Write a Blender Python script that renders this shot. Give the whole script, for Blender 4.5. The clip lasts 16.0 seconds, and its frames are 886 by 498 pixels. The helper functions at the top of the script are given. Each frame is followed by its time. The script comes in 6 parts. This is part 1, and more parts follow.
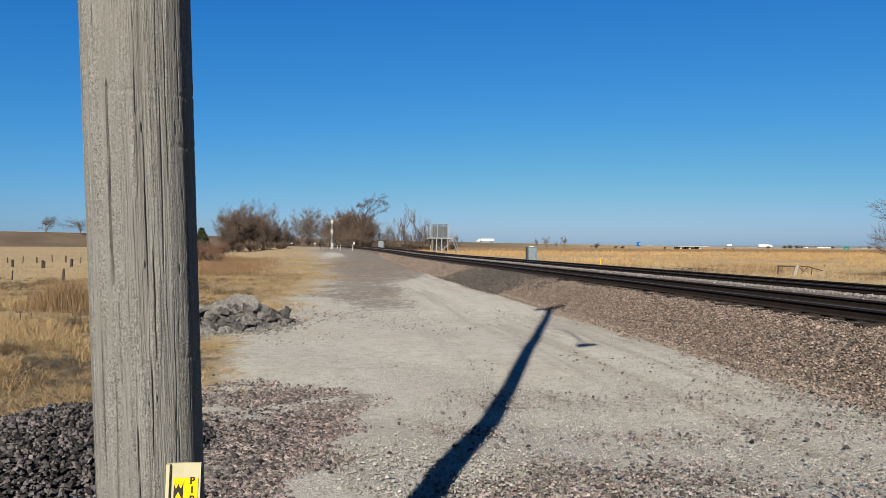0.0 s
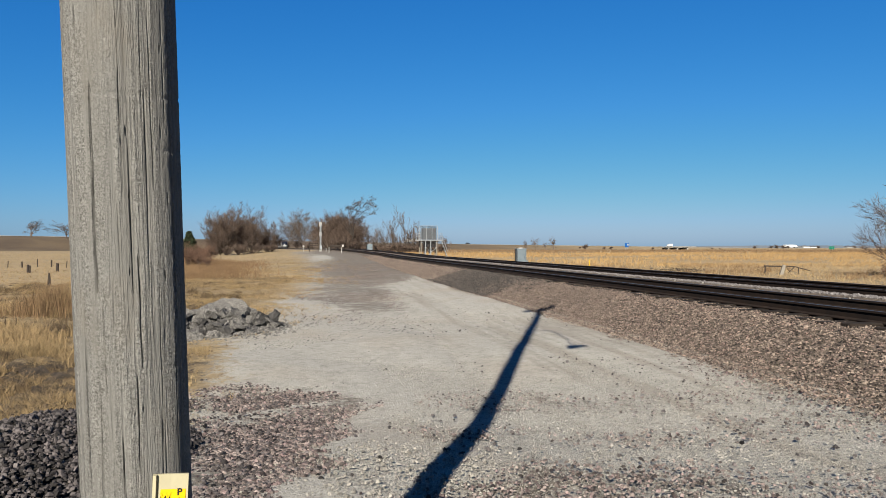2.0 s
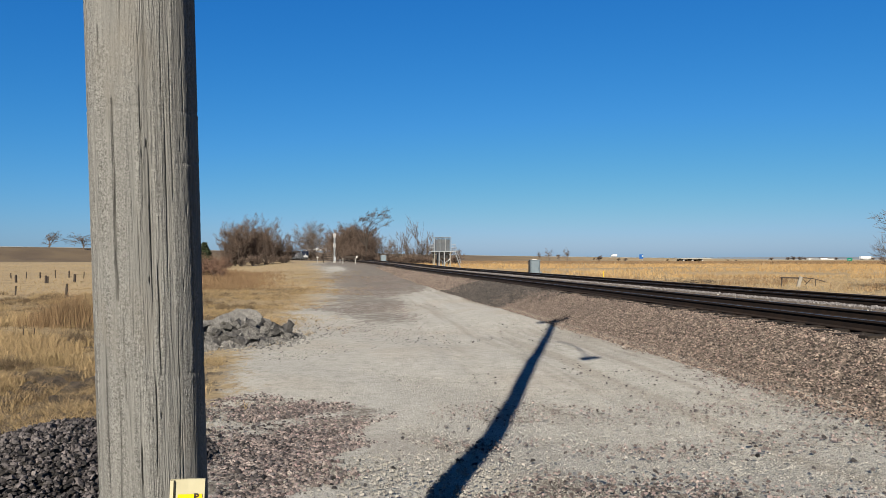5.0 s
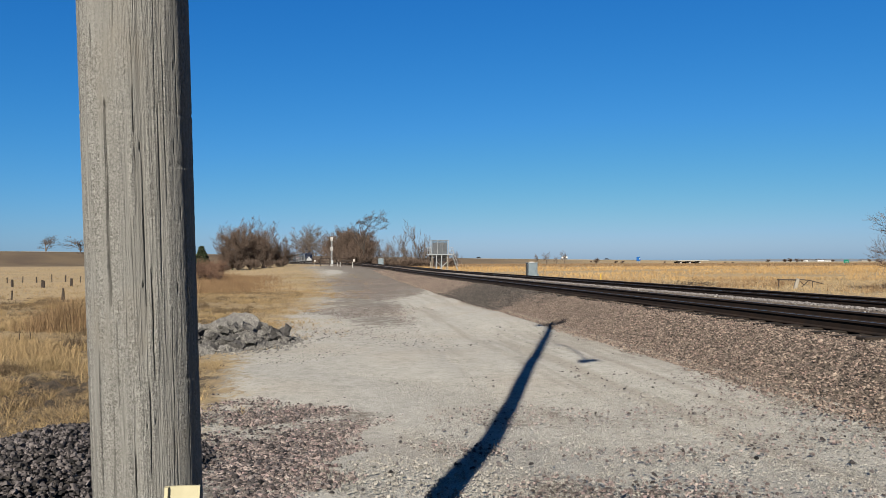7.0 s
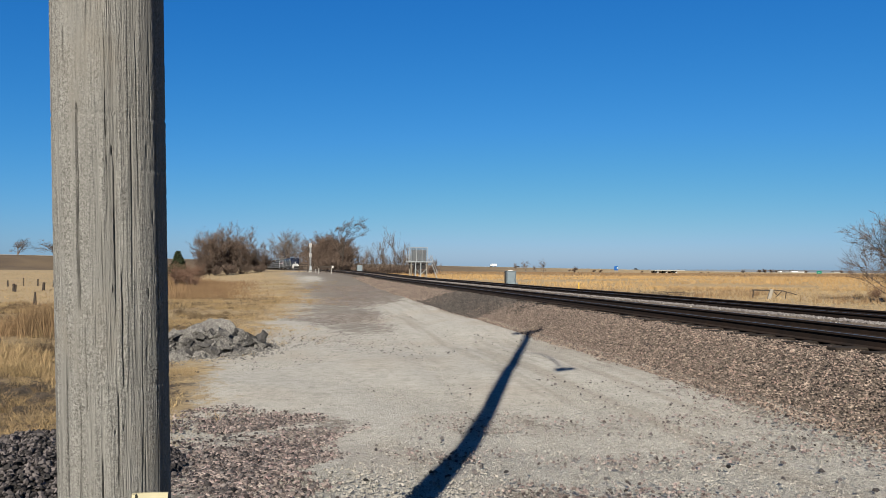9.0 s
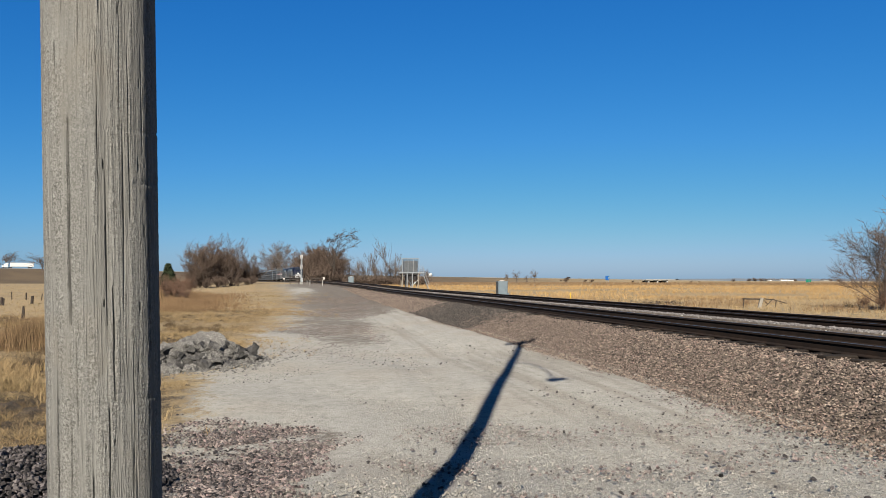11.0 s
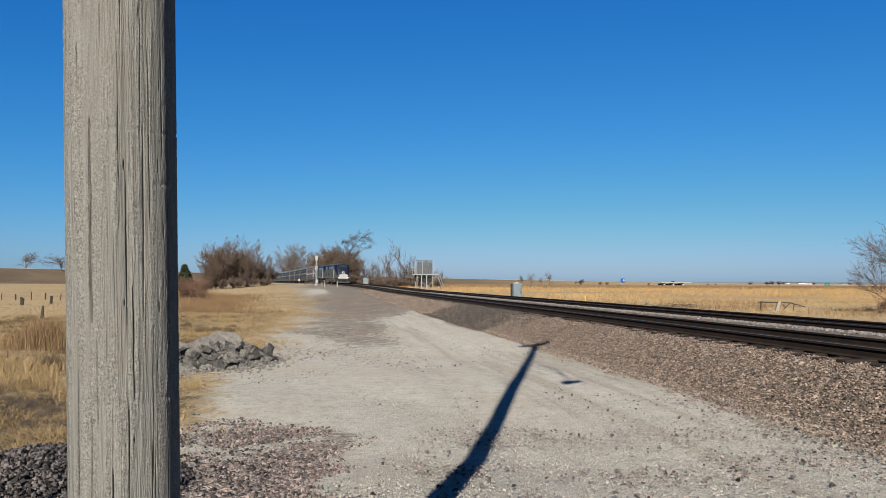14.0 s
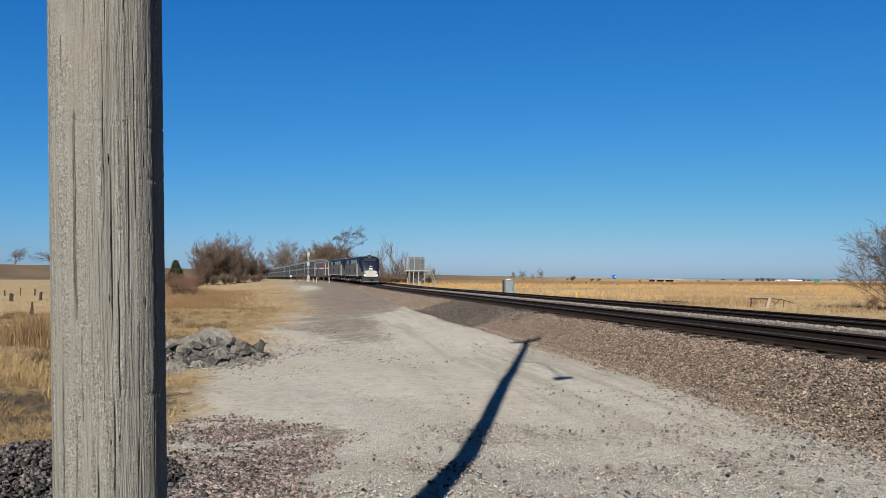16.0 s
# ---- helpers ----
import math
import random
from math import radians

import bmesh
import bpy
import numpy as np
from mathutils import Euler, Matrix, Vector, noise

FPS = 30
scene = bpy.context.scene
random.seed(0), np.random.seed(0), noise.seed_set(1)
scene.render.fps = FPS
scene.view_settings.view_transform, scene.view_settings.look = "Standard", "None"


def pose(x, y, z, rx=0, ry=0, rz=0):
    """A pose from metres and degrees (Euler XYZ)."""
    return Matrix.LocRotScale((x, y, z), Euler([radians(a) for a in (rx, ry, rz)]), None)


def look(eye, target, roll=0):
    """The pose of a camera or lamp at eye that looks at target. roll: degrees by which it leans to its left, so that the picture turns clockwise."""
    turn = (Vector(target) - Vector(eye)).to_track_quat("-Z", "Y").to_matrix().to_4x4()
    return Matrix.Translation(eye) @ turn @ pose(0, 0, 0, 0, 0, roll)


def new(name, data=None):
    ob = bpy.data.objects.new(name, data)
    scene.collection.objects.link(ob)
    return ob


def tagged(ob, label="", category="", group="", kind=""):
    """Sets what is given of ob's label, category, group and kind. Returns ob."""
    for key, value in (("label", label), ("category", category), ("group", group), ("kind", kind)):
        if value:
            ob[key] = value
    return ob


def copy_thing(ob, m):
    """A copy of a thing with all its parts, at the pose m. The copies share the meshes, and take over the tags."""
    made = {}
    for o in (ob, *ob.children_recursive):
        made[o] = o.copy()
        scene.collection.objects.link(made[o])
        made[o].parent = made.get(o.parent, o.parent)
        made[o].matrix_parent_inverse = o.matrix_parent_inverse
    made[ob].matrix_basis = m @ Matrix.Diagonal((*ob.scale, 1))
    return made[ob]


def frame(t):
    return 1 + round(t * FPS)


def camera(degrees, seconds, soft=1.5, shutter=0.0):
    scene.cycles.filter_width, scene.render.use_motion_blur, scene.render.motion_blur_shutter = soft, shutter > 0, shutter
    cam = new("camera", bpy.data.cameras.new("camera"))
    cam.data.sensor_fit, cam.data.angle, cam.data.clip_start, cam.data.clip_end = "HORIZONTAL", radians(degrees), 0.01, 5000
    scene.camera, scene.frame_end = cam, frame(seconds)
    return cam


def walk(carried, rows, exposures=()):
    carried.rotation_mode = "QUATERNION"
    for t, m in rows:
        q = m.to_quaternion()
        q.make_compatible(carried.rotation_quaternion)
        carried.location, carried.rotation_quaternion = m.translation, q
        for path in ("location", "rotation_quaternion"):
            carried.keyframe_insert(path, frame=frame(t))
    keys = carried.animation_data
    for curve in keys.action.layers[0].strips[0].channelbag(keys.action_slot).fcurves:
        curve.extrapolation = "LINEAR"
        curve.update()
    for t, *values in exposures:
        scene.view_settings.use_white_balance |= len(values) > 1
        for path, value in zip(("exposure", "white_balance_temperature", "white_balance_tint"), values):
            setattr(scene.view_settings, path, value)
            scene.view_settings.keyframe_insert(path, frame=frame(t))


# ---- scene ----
cam = camera(64.6, 16.0, soft=0.55)
PATH = [
    (0, (0.0005, 0.0044, 1.5978), (0.0003, 2.0044, 1.5901), 0.31),
    (0.5, (-0.0029, 0.0160, 1.6044), (-0.0080, 2.0160, 1.6009), 0.44),
    (1, (-0.0022, 0.0113, 1.6031), (-0.0076, 2.0113, 1.6026), 0.15),
    (1.5, (-0.0005, 0.0262, 1.6021), (0.0101, 2.0262, 1.6001), -0.02),
    (2, (-0.0052, 0.0301, 1.6038), (0.0259, 2.0299, 1.6018), -0.02),
    (2.5, (-0.0049, 0.0120, 1.6046), (0.0292, 2.0117, 1.6041), 0.18),
    (3, (-0.0052, 0.0065, 1.6041), (0.0170, 2.0064, 1.6050), 0.43),
    (3.5, (-0.0005, 0.0077, 1.6052), (0.0053, 2.0077, 1.6127), 0.38),
    (4, (-0.0020, 0.0010, 1.6021), (-0.0020, 2.0010, 1.6177), 0.21),
    (6.5, (-0.0010, 0.0042, 1.5995), (-0.0139, 2.0038, 1.6403), -0.09),
    (7, (-0.0014, 0.0188, 1.5997), (-0.0014, 2.0184, 1.6387), -0.17),
    (7.5, (-0.0034, 0.0179, 1.5991), (0.0124, 2.0174, 1.6405), -0.11),
    (8, (0.0028, 0.0180, 1.5957), (0.0312, 2.0173, 1.6387), 0.11),
    (8.5, (0.0049, 0.0089, 1.6004), (0.0453, 2.0079, 1.6488), 0.46),
    (9, (0.0147, 0.0071, 1.6004), (0.0736, 2.0053, 1.6608), 0.39),
    (11.5, (0.0106, 0.0007, 1.6028), (0.0941, 1.9965, 1.7004), 0.02),
    (12, (0.0081, 0.0008, 1.6030), (0.0812, 1.9967, 1.7072), -0.04),
    (12.5, (0.0060, -0.0060, 1.6036), (0.0597, 1.9904, 1.7110), 0.13),
    (13, (0.0042, 0.0004, 1.6036), (0.0481, 1.9971, 1.7097), 0.26),
    (13.5, (0.0056, 0.0039, 1.6011), (0.0483, 2.0009, 1.7025), 0.28),
    (14, (0.0068, 0.0010, 1.6002), (0.0488, 1.9982, 1.6967), 0.26),
    (14.5, (0.0078, 0.0043, 1.5977), (0.0523, 2.0017, 1.6892), 0.27),
    (15, (0.0098, 0.0031, 1.5991), (0.0584, 2.0004, 1.6910), 0.23),
    (15.5, (0.0103, 0.0080, 1.5991), (0.0640, 2.0054, 1.6859), 0.30),
    (16, (0.0141, 0.0108, 1.6001), (0.0786, 2.0079, 1.6861), 0.31),
]
walk(cam, [(t, look(eye, target, roll)) for t, eye, target, roll in PATH])

# ---- light ----
SUN_AZ = (0.207, 0.978)      # the way shadows fall
SUN_EL = radians(30.4)
world = bpy.data.worlds.new("world")
scene.world = world
world.use_nodes = True
wn = world.node_tree.nodes
wl = world.node_tree.links
sky = wn.new("ShaderNodeTexSky")
sky.sky_type = "NISHITA"
sky.sun_disc = False
sky.sun_elevation = SUN_EL
sky.sun_rotation = radians(192)
sky.air_density = 1.0
sky.dust_density = 0.4
sky.ozone_density = 2.0
# the clip's camera renders a clear sky deep and saturated: a power and a gain for each channel
split_sky, join_sky = wn.new("ShaderNodeSeparateColor"), wn.new("ShaderNodeCombineColor")
wl.new(sky.outputs[0], split_sky.inputs[0])
for k, (power, gain, most) in enumerate(((1.8, 0.0255, 1.22), (0.95, 0.226, 1.87), (0.6, 0.75, 2.5))):
    p, g = wn.new("ShaderNodeMath"), wn.new("ShaderNodeMath")
    p.operation, g.operation = "POWER", "MULTIPLY"
    p.inputs[1].default_value, g.inputs[1].default_value = power, gain
    wl.new(split_sky.outputs[k], p.inputs[0])
    wl.new(p.outputs[0], g.inputs[0])
    c = wn.new("ShaderNodeMath")
    c.operation = "MINIMUM"
    c.inputs[1].default_value = most
    wl.new(g.outputs[0], c.inputs[0])
    wl.new(c.outputs[0], join_sky.inputs[k])
wl.new(join_sky.outputs[0], wn["Background"].inputs[0])
wn["Background"].inputs[1].default_value = 0.072
sun = new("sun", bpy.data.lights.new("sun", "SUN"))
sun.data.energy = 5.0
sun.data.angle = radians(0.53)
sun.data.color = (1.0, 0.93, 0.82)
sun.matrix_world = look((0, 0, 60), (SUN_AZ[0] * math.cos(SUN_EL), SUN_AZ[1] * math.cos(SUN_EL), 60 - math.sin(SUN_EL)))
scene.view_settings.exposure = 1.974


# ---- materials ----
def mat(name, c1, c2, scale=4.0, rough=0.8, metal=0.0, bump=0.3, bscale=40.0, stretch=(1, 1, 1), c3=None, s3=0.6,
        rand=0.0, island=0.0, spec=0.14, depth=0.01):
    m = bpy.data.materials.new(name)
    m.use_nodes = True
    n, l = m.node_tree.nodes, m.node_tree.links
    b = n["Principled BSDF"]
    tc = n.new("ShaderNodeTexCoord")
    mp = n.new("ShaderNodeMapping")
    mp.inputs["Scale"].default_value = stretch
    l.new(tc.outputs["Object"], mp.inputs[0])

    def noise_tex(s, d=6):
        t = n.new("ShaderNodeTexNoise")
        t.inputs["Scale"].default_value = s
        t.inputs["Detail"].default_value = d
        l.new(mp.outputs[0], t.inputs[0])
        return t

    def mix(fac, a, c):
        x = n.new("ShaderNodeMix")
        x.data_type = "RGBA"
        for v, s in ((fac, x.inputs[0]), (a, x.inputs[6]), (c, x.inputs[7])):
            if isinstance(v, (tuple, float, int)):
                s.default_value = (*v, 1) if isinstance(v, tuple) else v
            else:
                l.new(v, s)
        return x.outputs[2]

    def ramp(v, a, c):
        r = n.new("ShaderNodeMapRange")
        r.inputs[1].default_value, r.inputs[2].default_value = a, c
        l.new(v, r.inputs[0])
        return r.outputs[0]

    t1 = noise_tex(scale)
    col = mix(ramp(t1.outputs[0], 0.32, 0.68), c1, c2)
    if c3:
        col = mix(ramp(noise_tex(s3, 4).outputs[0], 0.48, 0.7), col, c3)
    for amount, src in ((rand, "ShaderNodeObjectInfo"), (island, "ShaderNodeNewGeometry")):
        if amount:
            o = n.new(src)
            out = o.outputs["Random"] if src == "ShaderNodeObjectInfo" else o.outputs["Random Per Island"]
            h = n.new("ShaderNodeHueSaturation")
            l.new(col, h.inputs["Color"])
            r = n.new("ShaderNodeMapRange")
            r.inputs[3].default_value, r.inputs[4].default_value = 1 - amount, 1 + amount
            l.new(out, r.inputs[0])
            l.new(r.outputs[0], h.inputs["Value"])
            col = h.outputs[0]
    l.new(col, b.inputs["Base Color"])
    b.inputs["Roughness"].default_value = rough
    b.inputs["Metallic"].default_value = metal
    b.inputs["Specular IOR Level"].default_value = spec
    if bump:
        bp = n.new("ShaderNodeBump")
        bp.inputs["Strength"].default_value = bump
        bp.inputs["Distance"].default_value = depth
        l.new(noise_tex(bscale, 5).outputs[0], bp.inputs["Height"])
        l.new(bp.outputs[0], b.inputs["Normal"])
    return m


def glass_mat(name, tint):
    m = mat(name, tint, tint, rough=0.35, bump=0, spec=0.12)
    return m


M = {
    "steel": mat("galvanised_steel", (0.1745, 0.1828, 0.187), (0.1247, 0.133, 0.137), 6, 0.45, 0.5, 0.1, 60),
    "cabinet": mat("painted_aluminium", (0.088, 0.106, 0.116), (0.070, 0.087, 0.097), 3, 0.4, 0.35, 0.05, 30),
    "concrete": mat("concrete", (0.1561, 0.1524, 0.1412), (0.1114, 0.1078, 0.1003), 4, 0.9, 0, 0.4, 30),
    "dark": mat("dark_underframe", (0.0069, 0.0069, 0.0077), (0.0156, 0.0139, 0.0124), 3, 0.7, 0.1, 0.1, 20),
    "rail": mat("rusty_rail", (0.0053, 0.0036, 0.0029), (0.0107, 0.0064, 0.0043), 5, 0.9, 0.0, 0.2, 60, spec=0.1),
    "railhead": mat("worn_rail_head", (0.0727, 0.0647, 0.0565), (0.0364, 0.0303, 0.0262), 2, 0.45, 0.8, 0.02, 60),
    "tie": mat("creosoted_timber", (0.0045, 0.0034, 0.0026), (0.0121, 0.0092, 0.007), 7, 0.95, 0, 0.5, 30, (1, 8, 8), rand=0.35, spec=0.1),
    "stone": mat("crushed_granite", (0.0262, 0.0205, 0.0168), (0.0952, 0.0764, 0.0614), 9, 0.85, 0, 0.2, 90, island=0.85, c3=(0.0798, 0.0556, 0.0459), s3=11),
    "pale_stone": mat("crushed_limestone", (0.1172, 0.1107, 0.0988), (0.0837, 0.0792, 0.0723), 9, 0.9, 0, 0.2, 90, island=0.35),
    "white_stone": mat("clean_ballast", (0.0745, 0.0683, 0.0662), (0.0539, 0.0486, 0.0466), 9, 0.85, 0, 0.2, 90, island=0.4),
    "loose": mat("loose_granite", (0.0201, 0.0156, 0.0143), (0.1019, 0.085, 0.0756), 9, 0.85, 0, 0.2, 90, island=0.85, c3=(0.0753, 0.0537, 0.0515), s3=14),
    "bridge": mat("pale_bridge_concrete", (0.2077, 0.1962, 0.1789), (0.1673, 0.1558, 0.1442), 0.5, 0.9, 0, 0),
    "redtwig": mat("reddish_twigs", (0.0566, 0.0321, 0.0212), (0.0708, 0.0425, 0.0283), 0.4, 0.9, 0, 0, island=0.3),
    "soot": mat("sooty_stone", (0.007, 0.0062, 0.0056), (0.040, 0.0345, 0.030), 9, 0.85, 0, 0.2, 90, island=0.9),
    "chip": mat("limestone_chip", (0.1196, 0.1124, 0.0976), (0.0885, 0.0822, 0.0704), 9, 0.9, 0, 0.2, 90, island=0.4),
    "gap_shade": mat("shaded_grit", (0.0104, 0.0092, 0.008), (0.0173, 0.015, 0.0133), 20, 1.0, 0, 0),
    "dark_stone": mat("dark_crushed_granite", (0.0125, 0.0112, 0.011), (0.042, 0.0365, 0.035), 9, 0.8, 0, 0.2, 90, island=0.95),
    "asphalt": mat("broken_asphalt", (0.0288, 0.0271, 0.0252), (0.0624, 0.0594, 0.0546), 9, 0.95, 0, 0.8, 45, rand=0.4, depth=0.05, c3=(0.1008, 0.096, 0.0876), s3=34),
    "tar": mat("fresh_broken_asphalt", (0.013, 0.0123, 0.0117), (0.038, 0.036, 0.0335), 9, 0.95, 0, 0.8, 45, rand=0.5, depth=0.05, spec=0.2),
    "goldg": mat("golden_prairie_grass", (0.1748, 0.1133, 0.0483), (0.1288, 0.0782, 0.0322), 0.08, 0.85, 0, 0, island=0.35),
    "grass": mat("dry_grass", (0.1492, 0.1091, 0.0558), (0.1047, 0.073, 0.0355), 0.3, 0.85, 0, 0, island=0.35),
    "browng": mat("brown_dead_grass", (0.06, 0.042, 0.0228), (0.036, 0.0252, 0.0144), 0.5, 0.9, 0, 0, island=0.4),
    "pebble": mat("mixed_pebbles", (0.1244, 0.119, 0.1037), (0.0742, 0.0701, 0.0605), 7, 0.9, 0, 0, island=0.5),
    "soil": mat("turned_soil", (0.013, 0.0102, 0.0076), (0.036, 0.028, 0.020), 5, 0.95, 0, 0.5, 40, island=0.4),
    "paleg": mat("bleached_grass", (0.1692, 0.1207, 0.063), (0.1228, 0.0862, 0.0438), 0.2, 0.85, 0, 0, island=0.3),
    "redgrass": mat("russet_grass", (0.069, 0.0414, 0.0213), (0.0929, 0.0611, 0.0319), 0.4, 0.85, 0, 0, island=0.3),
    "bark": mat("grey_bark", (0.0593, 0.0453, 0.0365), (0.0349, 0.0278, 0.0227), 3, 0.9, 0, 0.3, 12),
    "twig": mat("brown_twigs", (0.0374, 0.026, 0.0196), (0.055, 0.0391, 0.0292), 0.4, 0.9, 0, 0, island=0.3),
    "cedar": mat("cedar_leaves", (0.0104, 0.0161, 0.0069), (0.0202, 0.0259, 0.0115), 1, 0.9, 0, 0, island=0.3),
    "post": mat("weathered_post", (0.0134, 0.01, 0.0078), (0.0222, 0.0177, 0.0145), 6, 0.9, 0, 0.3, 30, (6, 6, 1)),
    "pale_post": mat("bleached_timber", (0.1211, 0.109, 0.0909), (0.0849, 0.0757, 0.0606), 6, 0.9, 0, 0.3, 30, (6, 6, 1)),
    "yellow": mat("yellow_plastic", (0.3029, 0.2019, 0.008), (0.2746, 0.1777, 0.008), 5, 0.45, 0, 0.05, 30),
    "sticker": mat("yellow_label", (0.375, 0.2164, 0.0036), (0.3462, 0.1947, 0.0036), 20, 0.35, 0, 0.0),
    "cream": mat("cream_plastic", (0.2004, 0.1841, 0.1228), (0.168, 0.1519, 0.097), 9, 0.5, 0, 0.1, 60),
    "ink": mat("black_ink", (0.0069, 0.0069, 0.0069), (0.0115, 0.0115, 0.0115), 20, 0.5, 0, 0),
    "white": mat("white_paint", (0.298, 0.298, 0.2906), (0.2533, 0.2533, 0.2459), 1.5, 0.5, 0, 0.05, 20),
    "loco_blue": mat("navy_paint", (0.0014, 0.0028, 0.0078), (0.0019, 0.0037, 0.0098), 1, 0.5, 0, 0.02, 10, spec=0.1),
    "loco_silver": mat("silver_paint", (0.0356, 0.0366, 0.0374), (0.0259, 0.0267, 0.0276), 1.2, 0.55, 0, 0.05, 12, spec=0.2),
    "stainless": mat("fluted_stainless", (0.0305, 0.0301, 0.029), (0.0209, 0.0207, 0.0201), 0.8, 0.55, 0, 0.05, 12, spec=0.2),
    "loco_white": mat("white_nose_paint", (0.15, 0.15, 0.15), (0.12, 0.12, 0.12), 1.5, 0.5, 0, 0.05, 20),
    "roof": mat("sooty_roof", (0.0445, 0.0445, 0.0464), (0.0686, 0.0686, 0.0686), 1, 0.7, 0.2, 0.1, 10),
    "glass": glass_mat("dark_glass", (0.0089, 0.0104, 0.0134)),
    "lamp": mat("lamp_lens", (0.3923, 0.3923, 0.3785), (0.3692, 0.3692, 0.36), 5, 0.1, 0, 0),
    "red": mat("red_stripe", (0.2423, 0.0173, 0.0173), (0.2077, 0.0173, 0.0173), 3, 0.4, 0, 0),
    "sign_blue": mat("blue_sign", (0.0019, 0.0349, 0.1202), (0.0019, 0.0291, 0.1066), 2, 0.4, 0, 0),
    "sign_green": mat("green_sign", (0, 0.0582, 0.0387), (0, 0.0504, 0.0329), 2, 0.4, 0, 0),
    "mesh": mat("wire_mesh", (0.062, 0.075, 0.085), (0.047, 0.057, 0.067), 6, 0.5, 0.4, 0),
    "road": mat("concrete_road", (0.1371, 0.1332, 0.1256), (0.1066, 0.1029, 0.099), 0.2, 0.9, 0, 0),
    "haze": mat("hazy_far_woods", (0.0416, 0.0519, 0.0658), (0.0554, 0.0623, 0.0727), 0.01, 1.0, 0, 0),
    "tyre": mat("tyre_rubber", (0.0115, 0.0115, 0.0115), (0.0173, 0.0173, 0.0173), 5, 0.8, 0, 0),
}


# ---- mesh helpers ----
def part(name, bm, material, parent=None, label="", smooth=False):
    me = bpy.data.meshes.new(name)
    if smooth:
        for fc in bm.faces:
            fc.smooth = True
    bm.to_mesh(me)
    bm.free()
    for x in material if isinstance(material, (list, tuple)) else (material,):
        me.materials.append(x)
    ob = new(name, me)
    if parent:
        ob.parent = parent
    if label:
        ob["label"] = label
    return ob


def thing(name, m, label, category, group="", kind=""):
    ob = new(name)
    ob.matrix_basis = m
    return tagged(ob, label, category, group, kind)


def box(bm, c, s, rot=None, bevel=0.0):
    m = Matrix.Translation(c)
    if rot:
        m = m @ Euler([radians(a) for a in rot]).to_matrix().to_4x4()
    r = bmesh.ops.create_cube(bm, size=1, matrix=m @ Matrix.Diagonal((*s, 1)))
    if bevel:
        es = {e for v in r["verts"] for e in v.link_edges}
        bmesh.ops.bevel(bm, geom=list(es), offset=bevel, segments=1, affect="EDGES")
    return r["verts"]


def boxm(c, s, rot=None, bevel=0.0):
    bm = bmesh.new()
    box(bm, c, s, rot, bevel)
    return bm


def tube(bm, p, q, r0, r1=None, seg=8, caps=True):
    p, q = Vector(p), Vector(q)
    r1 = r0 if r1 is None else r1
    d = q - p
    m = Matrix.Translation((p + q) / 2) @ d.to_track_quat("Z", "Y").to_matrix().to_4x4()
    bmesh.ops.create_cone(bm, cap_ends=caps, segments=seg, radius1=r0, radius2=max(r1, 0.0005), depth=d.length, matrix=m)


def tubem(p, q, r0, r1=None, seg=8):
    bm = bmesh.new()
    tube(bm, p, q, r0, r1, seg)
    return bm


def extrude_outline(pts, axis, a, c):
    """A closed outline of 2D points drawn out along an axis from a to c."""
    bm = bmesh.new()
    put = {"x": lambda p, k: (k, p[0], p[1]), "y": lambda p, k: (p[0], k, p[1]), "z": lambda p, k: (p[0], p[1], k)}[axis]
    lo = [bm.verts.new(put(p, a)) for p in pts]
    hi = [bm.verts.new(put(p, c)) for p in pts]
    bm.faces.new(lo)
    bm.faces.new(hi)
    for i in range(len(pts)):
        j = (i + 1) % len(pts)
        bm.faces.new((lo[i], lo[j], hi[j], hi[i]))
    bmesh.ops.recalc_face_normals(bm, faces=bm.faces)
    return bm


def mesh_arrays(name, verts, faces, material, parent=None, sizes=None):
    """A mesh from numpy arrays, faces all with the same number of corners."""
    me = bpy.data.meshes.new(name)
    k = faces.shape[1]
    me.vertices.add(len(verts))
    me.vertices.foreach_set("co", verts.astype(np.float32).ravel())
    me.loops.add(faces.size)
    me.loops.foreach_set("vertex_index", faces.astype(np.int32).ravel())
    me.polygons.add(len(faces))
    me.polygons.foreach_set("loop_start", np.arange(0, faces.size, k, dtype=np.int32))
    me.update(calc_edges=True)
    me.validate()
    me.polygons.foreach_set("use_smooth", np.zeros(len(me.polygons), dtype=bool))
    me.materials.append(material)
    ob = new(name, me)
    if parent:
        ob.parent = parent
    return ob


# ---- the plan: railway, land, highway ----
RAIL_TOP = 0.65
TIE_TOP = 0.47
GAUGE = 1.505        # centre to centre of the rail heads
APART = 4.35         # between the two tracks


def track_x(y):
    y = np.asarray(y, float)
    k = np.clip(y - 95, 0, 35)
    return 7.5 - 0.155 * (np.minimum(y, 130) - 10.5) - 0.5 * (0.11 / 35) * k * k - 0.265 * np.maximum(y - 130, 0)


def track_slope(y):
    return -0.155 - 0.11 * np.clip((np.asarray(y, float) - 95) / 35, 0, 1)


def track_point(y, off=0.0):
    """A place beside track 1: off metres to its east side (away from the camera)."""
    s = track_slope(y)
    c = 1 / np.sqrt(1 + s * s)
    return track_x(y) + off * c, y - off * s * c


def smooth01(v):
    v = np.clip(v, 0, 1)
    return v * v * (3 - 2 * v)


def rise(y):
    """How far the line climbs on its way past the signal."""
    return 0.9 * smooth01((np.asarray(y, float) - 75) / 115)


